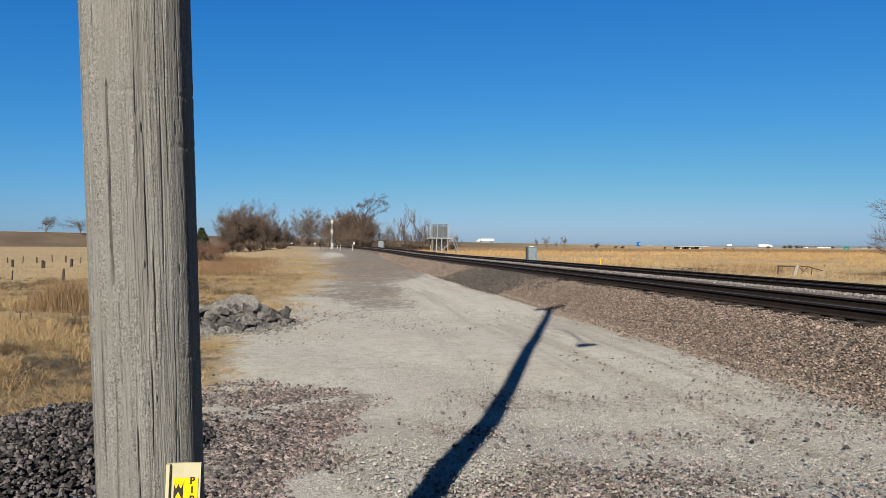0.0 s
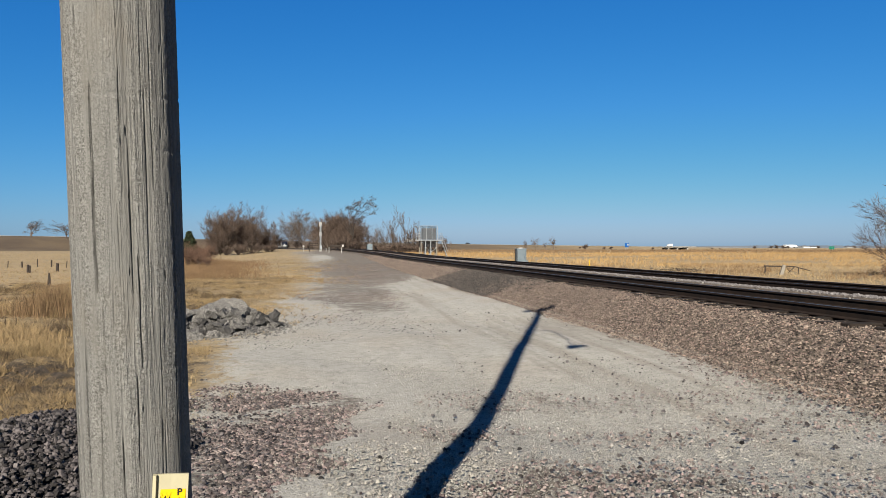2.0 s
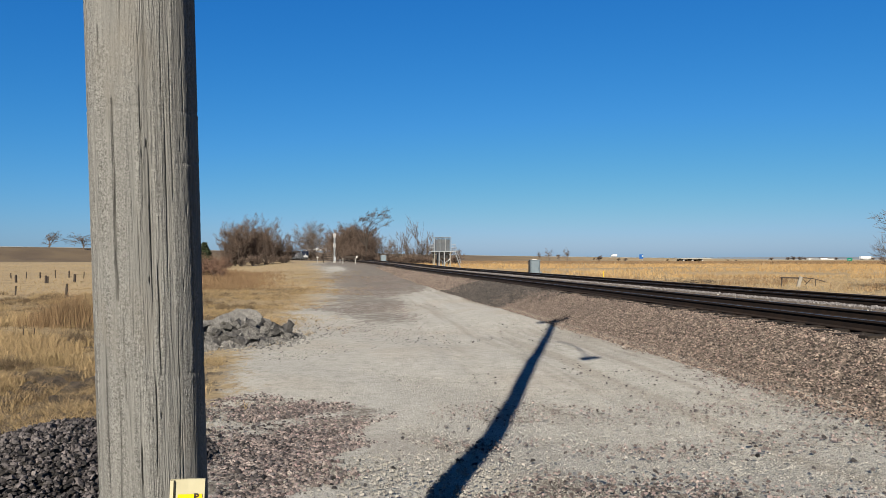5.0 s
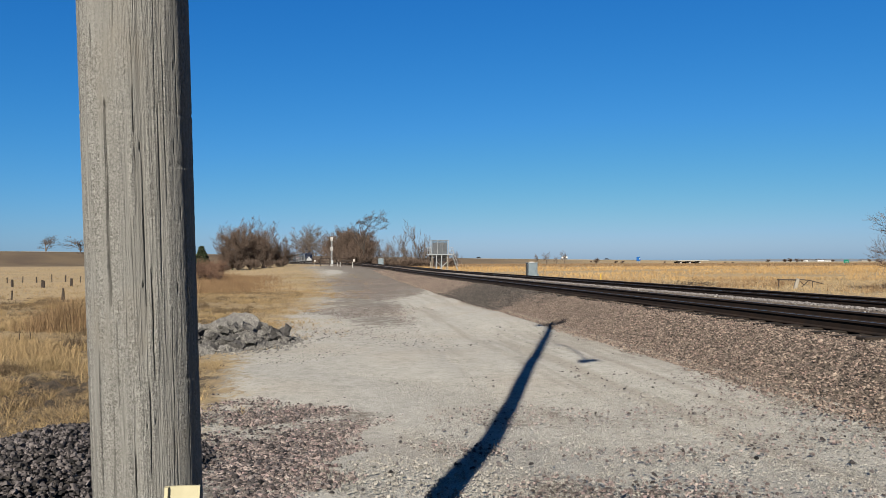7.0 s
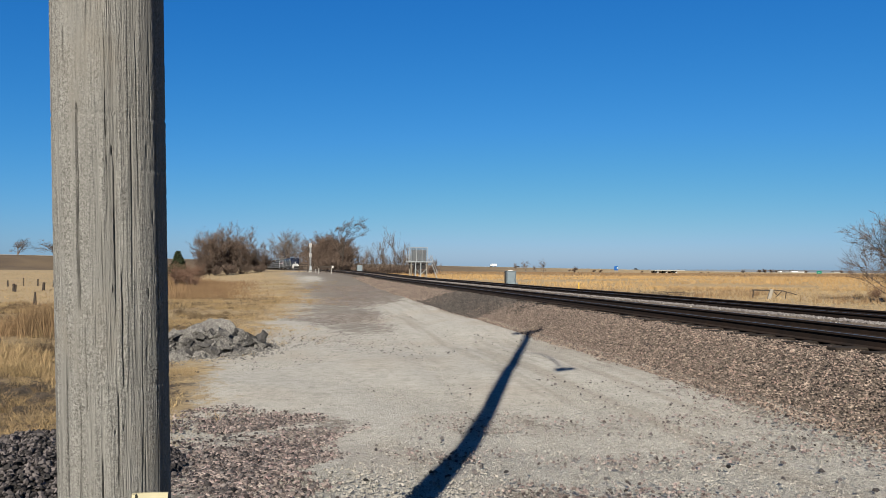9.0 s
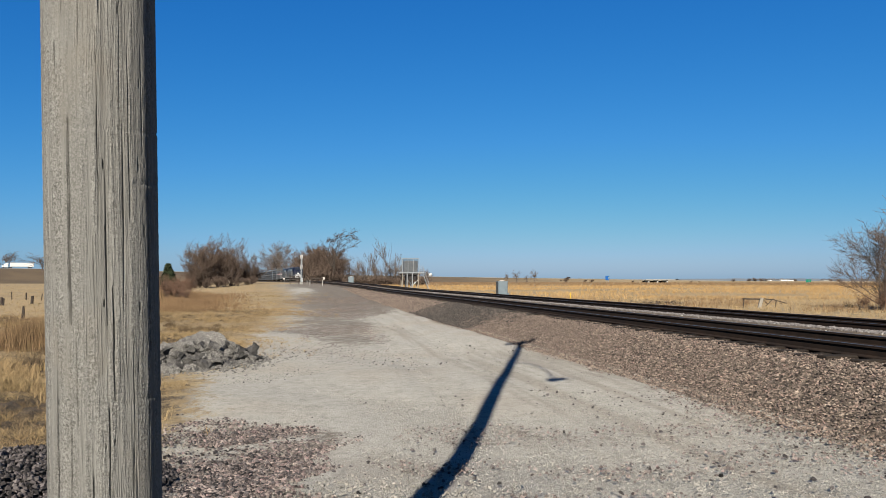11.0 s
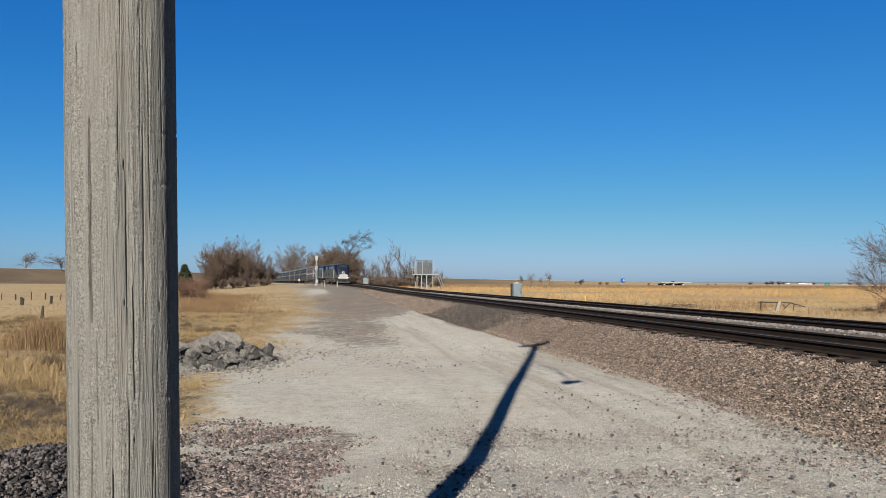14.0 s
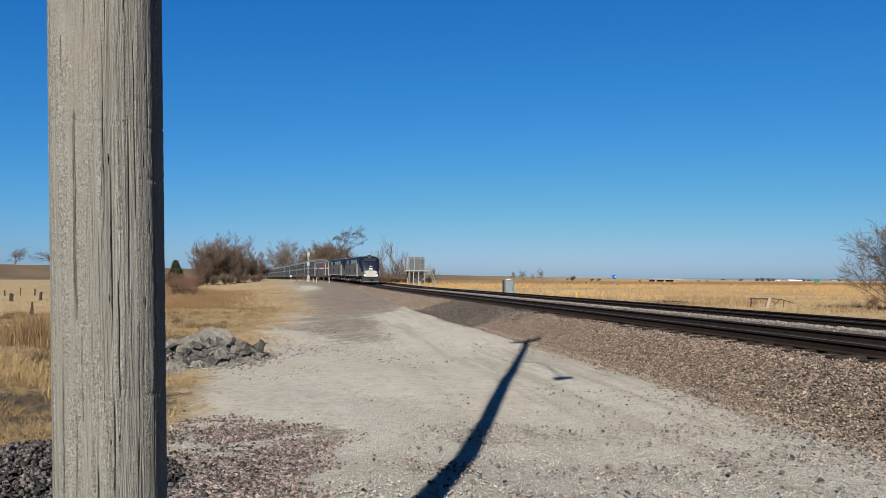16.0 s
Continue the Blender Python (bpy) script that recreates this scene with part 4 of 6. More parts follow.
def make_grass():
    rng = np.random.default_rng(31)
    west = lambda x, y: (track_x(y) - x) / np.sqrt(1 + track_slope(y) ** 2)
    bald = lambda x, y: 1 - 0.55 * np.exp(-((x + 3.5) / 1.0) ** 2 - ((y - 10.5) / 3.0) ** 2)
    # verge and pasture on the pole's side
    keep = lambda x, y: bald(x, y) * (1 - 0.9 * zones(x, y)[3]) * smooth01((grass_edge(y) + 0.6 + 0.03 * y - x) / (0.8 + 0.05 * y)) * (0.25 + 0.9 * patchy(x, y, 0.9, 1.0)) * (mound_height(x, y) <= 0) * (rubble_height(x, y) < 0.05)
    x, y = scatter(15000, -26, -2.2, 4.5, 44, rng, keep, 1.5)
    grass("verge_grass", x, y, 0.03 + 0.15 * rng.random(len(x)) ** 2, np.full(len(x), 0.003), M["paleg"], 1, "short dry straw-coloured grass on the verge", 9, 1.3)
    # tussocks
    n = 480
    cy = 10 + 30 * rng.random(n) ** 1.2
    cx = grass_edge(cy) - 1.2 - (4 + 0.45 * cy) * rng.random(n)
    size = 0.18 + 0.42 * rng.random(n) ** 1.6
    k = np.repeat(np.arange(n), 34)
    ox, oy = rng.normal(0, 0.42, len(k)) * size[k], rng.normal(0, 0.42, len(k)) * size[k]
    x, y = cx[k] + ox, cy[k] + oy
    h = size[k] * (0.85 - 0.5 * np.hypot(ox, oy) / size[k]) * (0.6 + 0.5 * rng.random(len(k)))
    ok = (rubble_height(x, y) < 0.03) & (h > 0.05)
    for pick, m, seed in ((k % 5 < 2, "grass", 2), (k % 5 >= 2, "browng", 22)):
        on = ok & pick
        grass("tussocks", x[on], y[on], h[on], np.full(on.sum(), 0.0034), M[m], seed, "shaggy tussocks of dead grass", 6, 0.8)
    keep = lambda x, y: (1 - 0.55 * zones(x, y)[3]) * (x < grass_edge(y) - 0.4) * (rubble_height(x, y) < 0.05) * (0.2 + 0.8 * patchy(x, y, 1.1, 3.0))
    for m, seed, count in (("browng", 24, 40000), ("grass", 25, 24000)):
        x, y = scatter(count, -20, -4, 8.5, 46, rng, keep, 1.5)
        grass("matted_grass", x, y, 0.06 + 0.2 * rng.random(len(x)) ** 2, np.full(len(x), 0.004), M[m], seed, "tangled mat of dead grass on the verge", 7, 1.3, plain=True)
    x, y = scatter(9000, -9.5, -3.9, 6.5, 15, rng, lambda x, y: zones(x, y)[3] ** 2 * (0.2 + patchy(x, y, 2.2, 1.0)))
    stones("soil_clods", np.stack([x, y, land(x, y) + 0.01], -1), sizes(rng, len(x), 0.03, 0.15), M["soil"], 26, "dark turned soil clods on the verge")
    # tall clumps: (x, y, spread, height, tufts, material)
    for k, (cx, cy, rad, tall, n, m) in enumerate(((-11.0, 20.6, 0.75, 1.25, 420, "redgrass"), (-10.3, 21.0, 0.6, 1.1, 260, "grass"), (-11.9, 21.5, 0.5, 0.7, 160, "browng"), (-12.6, 20.8, 0.6, 0.55, 220, "paleg"),
                                                 (-8.4, 14.6, 0.6, 0.42, 260, "paleg"), (-7.4, 13.6, 0.5, 0.4, 240, "grass"), (-9.4, 15.6, 0.7, 0.45, 280, "paleg"), (-10.4, 16.6, 0.7, 0.4, 240, "grass"),
                                                 (-7.2, 11.4, 0.35, 0.36, 200, "paleg"), (-6.9, 10.8, 0.3, 0.3, 160, "grass"), (-6.5, 13.2, 0.5, 0.3, 200, "paleg"), (-7.9, 12.6, 0.45, 0.34, 220, "browng"))):
        x, y = rng.normal(cx, rad, n), rng.normal(cy, rad * 0.7, n)
        h = tall * np.exp(-0.3 * (((x - cx) / rad) ** 2 + ((y - cy) / rad) ** 2)) * (0.5 + 0.6 * rng.random(n))
        grass("grass_clump", x, y, h, np.full(n, 0.0045), M[m], 60 + k, "tall dead grass clump on the verge", 8, 0.45 if tall > 1 else 0.9)
    # brown thatch between the tufts
    keep = lambda x, y: (1 - 0.8 * zones(x, y)[3]) * smooth01((grass_edge(y) + 0.3 - x) / (0.8 + 0.05 * y)) * (0.1 + patchy(x, y, 1.3, 3.0) ** 2) * (mound_height(x, y) <= 0) * (rubble_height(x, y) < 0.05)
    x, y = scatter(17000, -20, -2.2, 6, 40, rng, keep, 1.4)
    grass("thatch", x, y, 0.04 + 0.16 * rng.random(len(x)) ** 1.5, np.full(len(x), 0.0035), M["browng"], 23, "matted brown dead grass on the verge", 7, 1.6, plain=True)
    # flattened litter close to the pole
    keep = lambda x, y: bald(x, y) * (1 - 0.5 * zones(x, y)[3]) * (x < grass_edge(y)) * (mound_height(x, y) <= 0) * (0.15 + patchy(x, y, 1.9, 5.0))
    x, y = scatter(16000, -9, -1.8, 4.5, 14, rng, keep, 1.0)
    grass("grass_litter", x, y, 0.10 + 0.14 * rng.random(len(x)), np.full(len(x), 0.0028), M["grass"], 8, "flattened dry grass litter on bare soil", 8, 2.2)
    # ragged tufts where the lane meets the verge
    y = 16 + 80 * rng.random(9000) ** 1.3
    x = grass_edge(y) + rng.normal(-0.2, 1, len(y)) * (0.5 + 0.035 * y)
    k = (patchy(x, y, 1.1, 2.0) * patchy(x, y, 0.37, 5.0) > 0.22) & (rubble_height(x, y) < 0.03)
    x, y = x[k], y[k]
    grass("edge_tufts", x, y, 0.03 + 0.13 * rng.random(len(x)) ** 2, 0.004 + 0.0001 * y, M["grass"], 27, "ragged straw tufts along the lane edge", 9, 1.6, plain=True)
    # russet grass hummocks along the far verge
    keep = lambda x, y: np.exp(-((x + 5.2 + 0.228 * y) / 2.8) ** 2) * (0.3 + patchy(x, y, 0.8, 2.0))
    x, y = scatter(30000, -28, -8, 44, 84, rng, keep, 1.1)
    grass("russet_grass", x, y, 0.2 + 0.65 * rng.random(len(x)) * patchy(x, y, 0.6, 1.0), np.full(len(x), 0.008), M["redgrass"], 3, "russet clumps of dead bluestem grass", 8, 0.45, plain=True)
    n = 5200
    f = rng.random(n)
    x, y = -27.5 + 7.2 * f + rng.normal(0, 0.35, n), 76 - 6 * f + rng.normal(0, 1.3, n)
    grass("russet_grass", x, y, (1.7 - 1.0 * f) * (0.45 + 0.6 * rng.random(n)) * (0.6 + 0.6 * patchy(x, y, 1.1)), np.full(n, 0.012), M["redgrass"], 77, "dense russet bank of dead bluestem grass", 7, 0.4, plain=True)
    x, y = scatter(30000, -24, -5, 21, 62, rng, lambda x, y: (x < grass_edge(y) + 1.5) * (patchy(x, y, 0.8, 1.0) * patchy(x, y, 2.3, 4.0) > 0.3) * (rubble_height(x, y) < 0.03), 1.1)
    grass("straw_patches", x, y, 0.04 + 0.12 * rng.random(len(x)), 0.004 + 0.00012 * y, M["paleg"], 78, "bright bleached straw patches on the verge", 8, 1.5, plain=True)
    # wide pasture beyond
    x, y = scatter(16000, -120, -14, 40, 210, rng, lambda x, y: (x < grass_edge(y) - 3) * 1.0, 1.6)
    grass("pasture_grass", x, y, 0.06 + 0.14 * rng.random(len(x)), np.full(len(x), 0.012), M["paleg"], 4, "grazed dry pasture grass", 6, 0.7, plain=True)
    # field across the tracks: low edge, then tall stands
    keep = lambda x, y: (west(x, y) < -8.9) * (0.5 + 0.5 * patchy(x, y, 0.5, 2.0))
    x, y = scatter(42000, -10, 60, 18, 75, rng, keep, 1.1)
    grass("field_grass", x, y, 0.08 + 0.24 * rng.random(len(x)) ** 1.5, np.full(len(x), 0.006), M["paleg"], 5, "dry tan field grass across the tracks", 7, 0.7, plain=True)
    keep = lambda x, y: (west(x, y) < -14) * (patchy(x, y, 0.11, 1.0) > 0.3)
    x, y = scatter(46000, -40, 160, 62, 230, rng, keep, 1.3)
    grass("reed_grass", x, y, (0.15 + 0.6 * rng.random(len(x))) * (0.5 + 0.7 * patchy(x, y, 0.25, 3.0)), 0.004 + 0.00009 * y, M["goldg"], 6, "tall golden stands of dead prairie grass", 6, 0.35, plain=True)
    keep = lambda x, y: (west(x, y) < -10) * (patchy(x, y, 0.45, 4.0) > 0.62) * 0.8
    x, y = scatter(7000, 4, 46, 32, 62, rng, keep, 1.0)
    grass("weeds", x, y, 0.25 + 0.45 * rng.random(len(x)), np.full(len(x), 0.006), M["redgrass"], 12, "brown dead weeds along the field edge", 7, 0.6)
    keep = lambda x, y: (west(x, y) < -14) * 1.0
    x, y = scatter(16000, -60, 420, 220, 640, rng, keep, 1.2)
    grass("reed_grass", x, y, 0.45 + 0.5 * rng.random(len(x)), 0.04 + 0.0002 * y, M["redgrass"], 7, "brown distant prairie grass", 5, 0.35, plain=True)


make_grass()

# ---- trees ----
def branch_tree(seed, height, trunk_r, spread, levels, kids, lean=(0, 0), start=0.25, droop=0.0, ratio=0.62, twig=0.008, stems=1, flat=0.0):
    """Two bmeshes, limbs and twigs, of a bare tree grown by forking."""
    rng = random.Random(seed)
    wood, fine = ([], []), ([], [])

    def ring(store, p, q, r0, r1, k):
        vs, fs = store
        d = (q - p).normalized()
        a = d.orthogonal().normalized()
        b = d.cross(a)
        i = len(vs)
        if k == 2:                      # a twig: one bent strip
            t = rng.uniform(0, 3.14)
            s = a * math.cos(t) + b * math.sin(t)
            vs.extend((p - s * r0 * 1.3, p + s * r0 * 1.3, q + s * r1 * 1.3, q - s * r1 * 1.3))
            fs.append((i, i + 1, i + 2, i + 3))
            return
        for c, r in ((p, r0), (q, r1)):
            for j in range(k):
                t = 6.2832 * j / k
                vs.append(c + (a * math.cos(t) + b * math.sin(t)) * r)
        for j in range(k):
            fs.append((i + j, i + (j + 1) % k, i + k + (j + 1) % k, i + k + j))

    def grow(p, d, length, r, level):
        steps = 4 if level < 2 else (3 if level == 2 else 2)
        q, pts = p, [p]
        for k in range(steps):
            d = (d + Vector((rng.gauss(0, 0.13), rng.gauss(0, 0.13), rng.gauss(0.03 - droop * level, 0.10)))
                 + Vector((lean[0], lean[1], -flat * level)) * 0.12).normalized()
            n = q + d * length / steps
            a, b = r * (1 - 0.55 * k / steps), r * (1 - 0.55 * (k + 1) / steps)
            ring(wood if level < 2 else fine, q, n, a, b, 6 if level == 0 else (4 if level == 1 else 2))
            q = n
            pts.append(q)
        if level >= levels:
            return
        for k in range(kids[min(level, len(kids) - 1)]):
            f = rng.uniform(start if level == 0 else 0.15, 1.0)
            i = min(int(f * steps), steps - 1)
            o = pts[i].lerp(pts[i + 1], f * steps - i)
            side = Vector((rng.gauss(0, 1), rng.gauss(0, 1), rng.gauss(0, 0.35)))
            side = (side - side.project(d)).normalized()
            nd = (d * rng.uniform(0.45, 1.0) + side * spread * rng.uniform(0.6, 1.2)).normalized()
            grow(o, nd, length * ratio * rng.uniform(0.65, 1.15), max(twig, r * (1 - 0.55 * f) * 0.55), level + 1)

    for s in range(stems):
        a = rng.uniform(0, 6.283)
        out = 0.0 if stems == 1 else rng.uniform(0.1, 0.75)
        base = Vector((math.cos(a), math.sin(a), 0)) * (0 if stems == 1 else rng.uniform(0, 0.006) * height)
        grow(base - Vector((0, 0, 0.1)), Vector((math.cos(a) * out + lean[0], math.sin(a) * out + lean[1], 1)).normalized(), height * (0.62 if stems == 1 else rng.uniform(0.4, 0.62)), trunk_r * rng.uniform(0.7, 1), 0)
    return wood, fine


def tree(name, m, label, category, group, material=None, **kw):
    t = thing(name, m, label, category, group)
    wood, fine = branch_tree(**kw)
    for nm, (vs, fs), mt in (("trunk", wood, M["bark"]), ("crown", fine, material or M["twig"])):
        mesh_arrays(nm, np.array([tuple(v) for v in vs]), np.array(fs), mt, t)
    return t


def at_ground(x, y, rz=0, scale=None, sink=0.0):
    return pose(x, y, land1(x, y) - sink, 0, 0, rz)


def make_windswept():
    """A tree whose limbs end in flat fans of twigs, all swept to one side."""
    rng = random.Random(44)
    t = thing("windswept_tree", at_ground(-21.8, 186), "tall bare tree with crown swept flat by wind", "tree")
    limbs, twigs = bmesh.new(), ([], [])

    def twig(p, d, length, r, level):
        q = p
        for k in range(3):
            d = (d + Vector((0.05, 0, -0.02 * level)) + Vector((rng.gauss(0, 0.16), rng.gauss(0, 0.18), rng.gauss(0, 0.16)))).normalized()
            n = q + d * length / 3
            i = len(twigs[0])
            a = d.orthogonal().normalized()
            b = d.cross(a)
            for c, rr in ((q, r * (1 - k / 4)), (n, r * (1 - (k + 1) / 4))):
                for j in range(3):
                    twigs[0].append(c + (a * math.cos(2.094 * j) + b * math.sin(2.094 * j)) * rr)
            twigs[1].extend((i + j, i + (j + 1) % 3, i + 3 + (j + 1) % 3, i + 3 + j) for j in range(3))
            q = n
            if level < 3:
                for _ in range(2 if level else 3):
                    side = Vector((rng.gauss(0.25, 0.8), rng.gauss(0, 0.8), rng.gauss(0.15, 0.55)))
                    twig(q, (d + side * 0.8).normalized(), length * rng.uniform(0.5, 0.75), r * 0.62, level + 1)

    fork = Vector((0.9, 0, 3.4))
    tube(limbs, (0, 0, -0.2), fork, 0.24, 0.18, 8)
    for ex, ez, ey in ((-2.4, 8.6, 0.6), (-1.2, 10.6, -0.8), (0.6, 11.9, 0.9), (2.8, 12.6, -0.5), (5.0, 12.7, 0.3), (6.0, 11.2, -0.9), (5.2, 9.2, 0.6), (3.6, 11.2, 0.2)):
        end = Vector((ex, ey, ez))
        pts = [fork.lerp(end, f) + Vector((-1.5 * math.sin(3.14 * f), rng.gauss(0, 0.1), 1.1 * math.sin(3.14 * f))) for f in (0, 0.25, 0.5, 0.75, 1.0)]
        for k in range(4):
            tube(limbs, pts[k], pts[k + 1], 0.11 * (1 - 0.22 * k), 0.11 * (1 - 0.22 * (k + 1)), 6)
            if k > 0:
                for _ in range(1 if k == 1 else 3):
                    o = pts[k].lerp(pts[k + 1], rng.random())
                    twig(o, Vector((rng.gauss(0.3, 0.5), rng.gauss(0, 0.6), rng.gauss(0.6, 0.35))).normalized(), rng.uniform(0.8, 1.5), 0.036, 1)
        for _ in range(3):
            twig(end, Vector((rng.gauss(0.7, 0.4), rng.gauss(0, 0.5), rng.gauss(0.3, 0.4))).normalized(), rng.uniform(1.0, 1.7), 0.036, 1)
    part("trunk", limbs, M["post"], t)
    mesh_arrays("crown", np.array([tuple(v) for v in twigs[0]]), np.array(twigs[1]), M["twig"], t)


def make_trees():
    rng = random.Random(9)
    # thicket of broad shrubs left of the line
    a = tree("shrub_tree", at_ground(-49, 178), "broad leafless brown thicket tree with dense twigs", "tree", "thicket by the line",
             seed=2, height=14.0, trunk_r=0.2, spread=0.62, levels=4, kids=(6, 5, 5, 4), stems=8, twig=0.024, ratio=0.6, droop=-0.05)
    b = tree("shrub_tree", at_ground(-54.5, 186), "broad leafless brown thicket tree with dense twigs", "tree", "thicket by the line",
             seed=5, height=12.8, trunk_r=0.2, spread=0.66, levels=4, kids=(6, 5, 5, 4), stems=8, twig=0.024, ratio=0.6, droop=-0.05)
    for k, (x, y, s, r) in enumerate(((-51.5, 176, 0.92, 40), (-45.6, 180, 0.86, 100), (-48.4, 188, 0.9, 10), (-43.2, 186, 0.62, 150), (-56.8, 183, 0.52, 200), (-42.0, 184, 0.48, 290), (-54.2, 176, 0.62, 60))):
        o = copy_thing(a if k % 2 else b, at_ground(x, y, r))
        o.scale = (s, s, s)
    # wood beside the signal, across the tracks
    c = tree("shrub_tree", at_ground(-33.5, 245), "leafless brown tree with upright twiggy crown", "tree", "wood by the signal",
             seed=8, height=13.5, droop=-0.04, trunk_r=0.18, spread=0.55, levels=4, kids=(7, 6, 5, 4), stems=6, twig=0.03)
    for u0, y, s, r in ((594, 252, 0.85, 30), (607, 238, 0.9, 80), (601, 262, 0.95, 140), (618, 242, 1.0, 10), (626, 250, 1.05, 250), (634, 238, 0.85, 310), (644, 246, 0.95, 170), (612, 236, 0.6, 45),
                        (652, 252, 0.8, 75), (628, 232, 0.6, 200)):
        o = copy_thing(c, at_ground((u0 - 784) / 1241 * y, y, r))
        o.scale = (s, s, s)
    # pale airy trees far behind
    e = tree("bare_tree", at_ground(-67, 362), "pale leafless tree with airy crown behind the line", "tree", "far line trees",
             seed=11, height=24, trunk_r=0.3, spread=0.55, levels=4, kids=(8, 6, 4, 3), twig=0.045, start=0.2, stems=2, material=M["bark"])
    for u0, y, s, r in ((566, 355, 0.9, 50), (545, 380, 0.7, 150), (528, 420, 0.6, 210), (576, 340, 0.7, 300), (586, 330, 0.6, 20), (512, 440, 0.55, 80)):
        o = copy_thing(e, at_ground((u0 - 784) / 1241 * y, y, r))
        o.scale = (s, s, s)
    # the tall windswept tree
    make_windswept()
    # slender row on the east side
    g = tree("slender_tree", at_ground(-8, 262), "slender leafless tree in a row across the tracks", "tree", "row across the tracks",
             seed=15, height=16.5, trunk_r=0.15, spread=0.26, droop=-0.09, levels=3, kids=(10, 5, 3), start=0.3, twig=0.034, stems=2, material=M["bark"])
    h = tree("slender_tree", at_ground(-14, 268), "slender leafless tree in a row across the tracks", "tree", "row across the tracks",
             seed=16, height=15, trunk_r=0.14, spread=0.28, droop=-0.09, levels=3, kids=(9, 4, 3), start=0.3, twig=0.034, stems=2, material=M["bark"])
    for k in range(30):
        x = -24.5 + 1.04 * k + rng.uniform(-0.5, 0.5)
        s = rng.uniform(0.46, 0.62) * (1 if k < 21 else 0.7)
        o = copy_thing(g if k % 3 else h, at_ground(x, 262 + rng.uniform(-6, 10), rng.uniform(0, 360)))
        o.scale = (s, s, s)
    # undergrowth
    u = tree("shrub", at_ground(-12, 250), "low leafless brush along the tree row", "shrub", "brush along the tree row",
             seed=18, height=4.6, trunk_r=0.05, spread=0.8, levels=3, kids=(6, 5, 4), stems=9, twig=0.034)
    for k in range(28):
        x = -26 + 1.1 * k + rng.uniform(-0.8, 0.8)
        s = rng.uniform(0.6, 0.95)
        o = copy_thing(u, at_ground(x, 254 + rng.uniform(-6, 6), rng.uniform(0, 360)))
        o.scale = (s, s, s)
    for x, y, s in ((-23.6, 180, 0.85), (-21.6, 179, 0.95), (-19.4, 181, 0.9), (-25.4, 182, 0.8), (-24.5, 194, 0.7), (-20.0, 192, 0.8), (-41.5, 176, 0.5), (-17.5, 196, 0.6), (-22, 190, 0.7), (-50, 172, 0.7), (-46, 172, 0.75), (-53.5, 178, 0.8), (-43, 174, 0.7),
                    (-48, 175, 0.85), (-40.5, 178, 0.6), (-55.5, 182, 0.6), (-30, 228, 0.9), (-26, 225, 0.9), (-34, 240, 0.9), (-36, 250, 0.9), (-22, 222, 0.8), (-63, 360, 1.4), (-72, 375, 1.4), (-84, 400, 1.4)):
        o = copy_thing(u, at_ground(x, y, rng.uniform(0, 360)))
        o.scale = (s, s, s)
    # reddish brush on the verge
    w = tree("verge_shrub", at_ground(-24.2, 70), "reddish leafless brush on the grassy verge", "shrub", "verge brush", material=M["redtwig"],
             seed=19, height=3.0, trunk_r=0.025, spread=0.8, levels=3, kids=(6, 5, 4), stems=10, twig=0.010)
    for x, y, s in ((-26.4, 80, 0.95), (-22.9, 69, 0.7), (-30.5, 96, 1.0), (-25, 74, 0.8), (-21.0, 66, 0.5), (-27.5, 84, 0.8)):
        o = copy_thing(w, at_ground(x, y, rng.uniform(0, 360)))
        o.scale = (s, s, s)
    # bare tree by the broken fence
    tree("bare_tree", at_ground(26.7, 39), "bare grey tree with forked leaning limb across tracks", "tree", "",
         seed=23, height=5.7, lean=(0.08, 0), droop=-0.03, trunk_r=0.09, spread=0.7, levels=4, kids=(9, 8, 6, 4), start=0.12, twig=0.008, stems=4, material=M["twig"], ratio=0.66)
    for x, y, s in ((25.9, 39.3, 0.38), (26.5, 38.7, 0.42)):
        o = copy_thing(w, at_ground(x, y, rng.uniform(0, 360)))
        o.scale = (s, s, s)
    # lone trees on the horizon
    d = tree("bare_tree", at_ground(-294, 518), "lone bare tree on the hill horizon", "tree", "horizon trees",
             seed=31, height=12, trunk_r=0.3, spread=0.9, levels=3, kids=(7, 5, 4), start=0.25, twig=0.05, stems=2, ratio=0.68, material=M["bark"])
    e2 = copy_thing(d, at_ground(-258.5, 500, 120))
    d.scale = e2.scale = (2.0, 2.0, 1.15)
    for u0, y, s in ((951, 420, 0.62), (967, 420, 0.75), (985, 420, 0.5), (1000, 420, 0.8)):
        o = copy_thing(d, at_ground((u0 - 784) / 1241 * y, y, rng.uniform(0, 360)))
        o.scale = (s * 0.7, s * 0.7, s)
    # cedar
    t = thing("cedar_tree", at_ground(-37.9, 110), "small dark green cedar tree", "tree")
    t.scale = (1.25, 1.25, 1.0)
    part("trunk", tubem((0, 0, -0.1), (0, 0, 4.4), 0.09, 0.02), M["bark"], t)
    n = np.random.default_rng(3)
    zz = (np.floor(n.random(5200) ** 0.8 * 13) + 0.35 * n.random(5200)) / 13
    a = n.random(5200) * 6.283
    r = (1 - zz) * 1.5 * (0.35 + 0.65 * np.sqrt(n.random(5200))) * (1 + 0.35 * np.sin(3 * a + 9 * zz)) + 0.04
    p = np.stack([r * np.cos(a), r * np.sin(a), 0.25 + 4.3 * zz - 0.25 * r], -1)
    o = n.normal(0, 0.13, (5200, 3, 3))
    v = (p[:, None, :] + o).reshape(-1, 3)
    mesh_arrays("crown", v, np.arange(15600).reshape(-1, 3), M["cedar"], t)


make_trees()


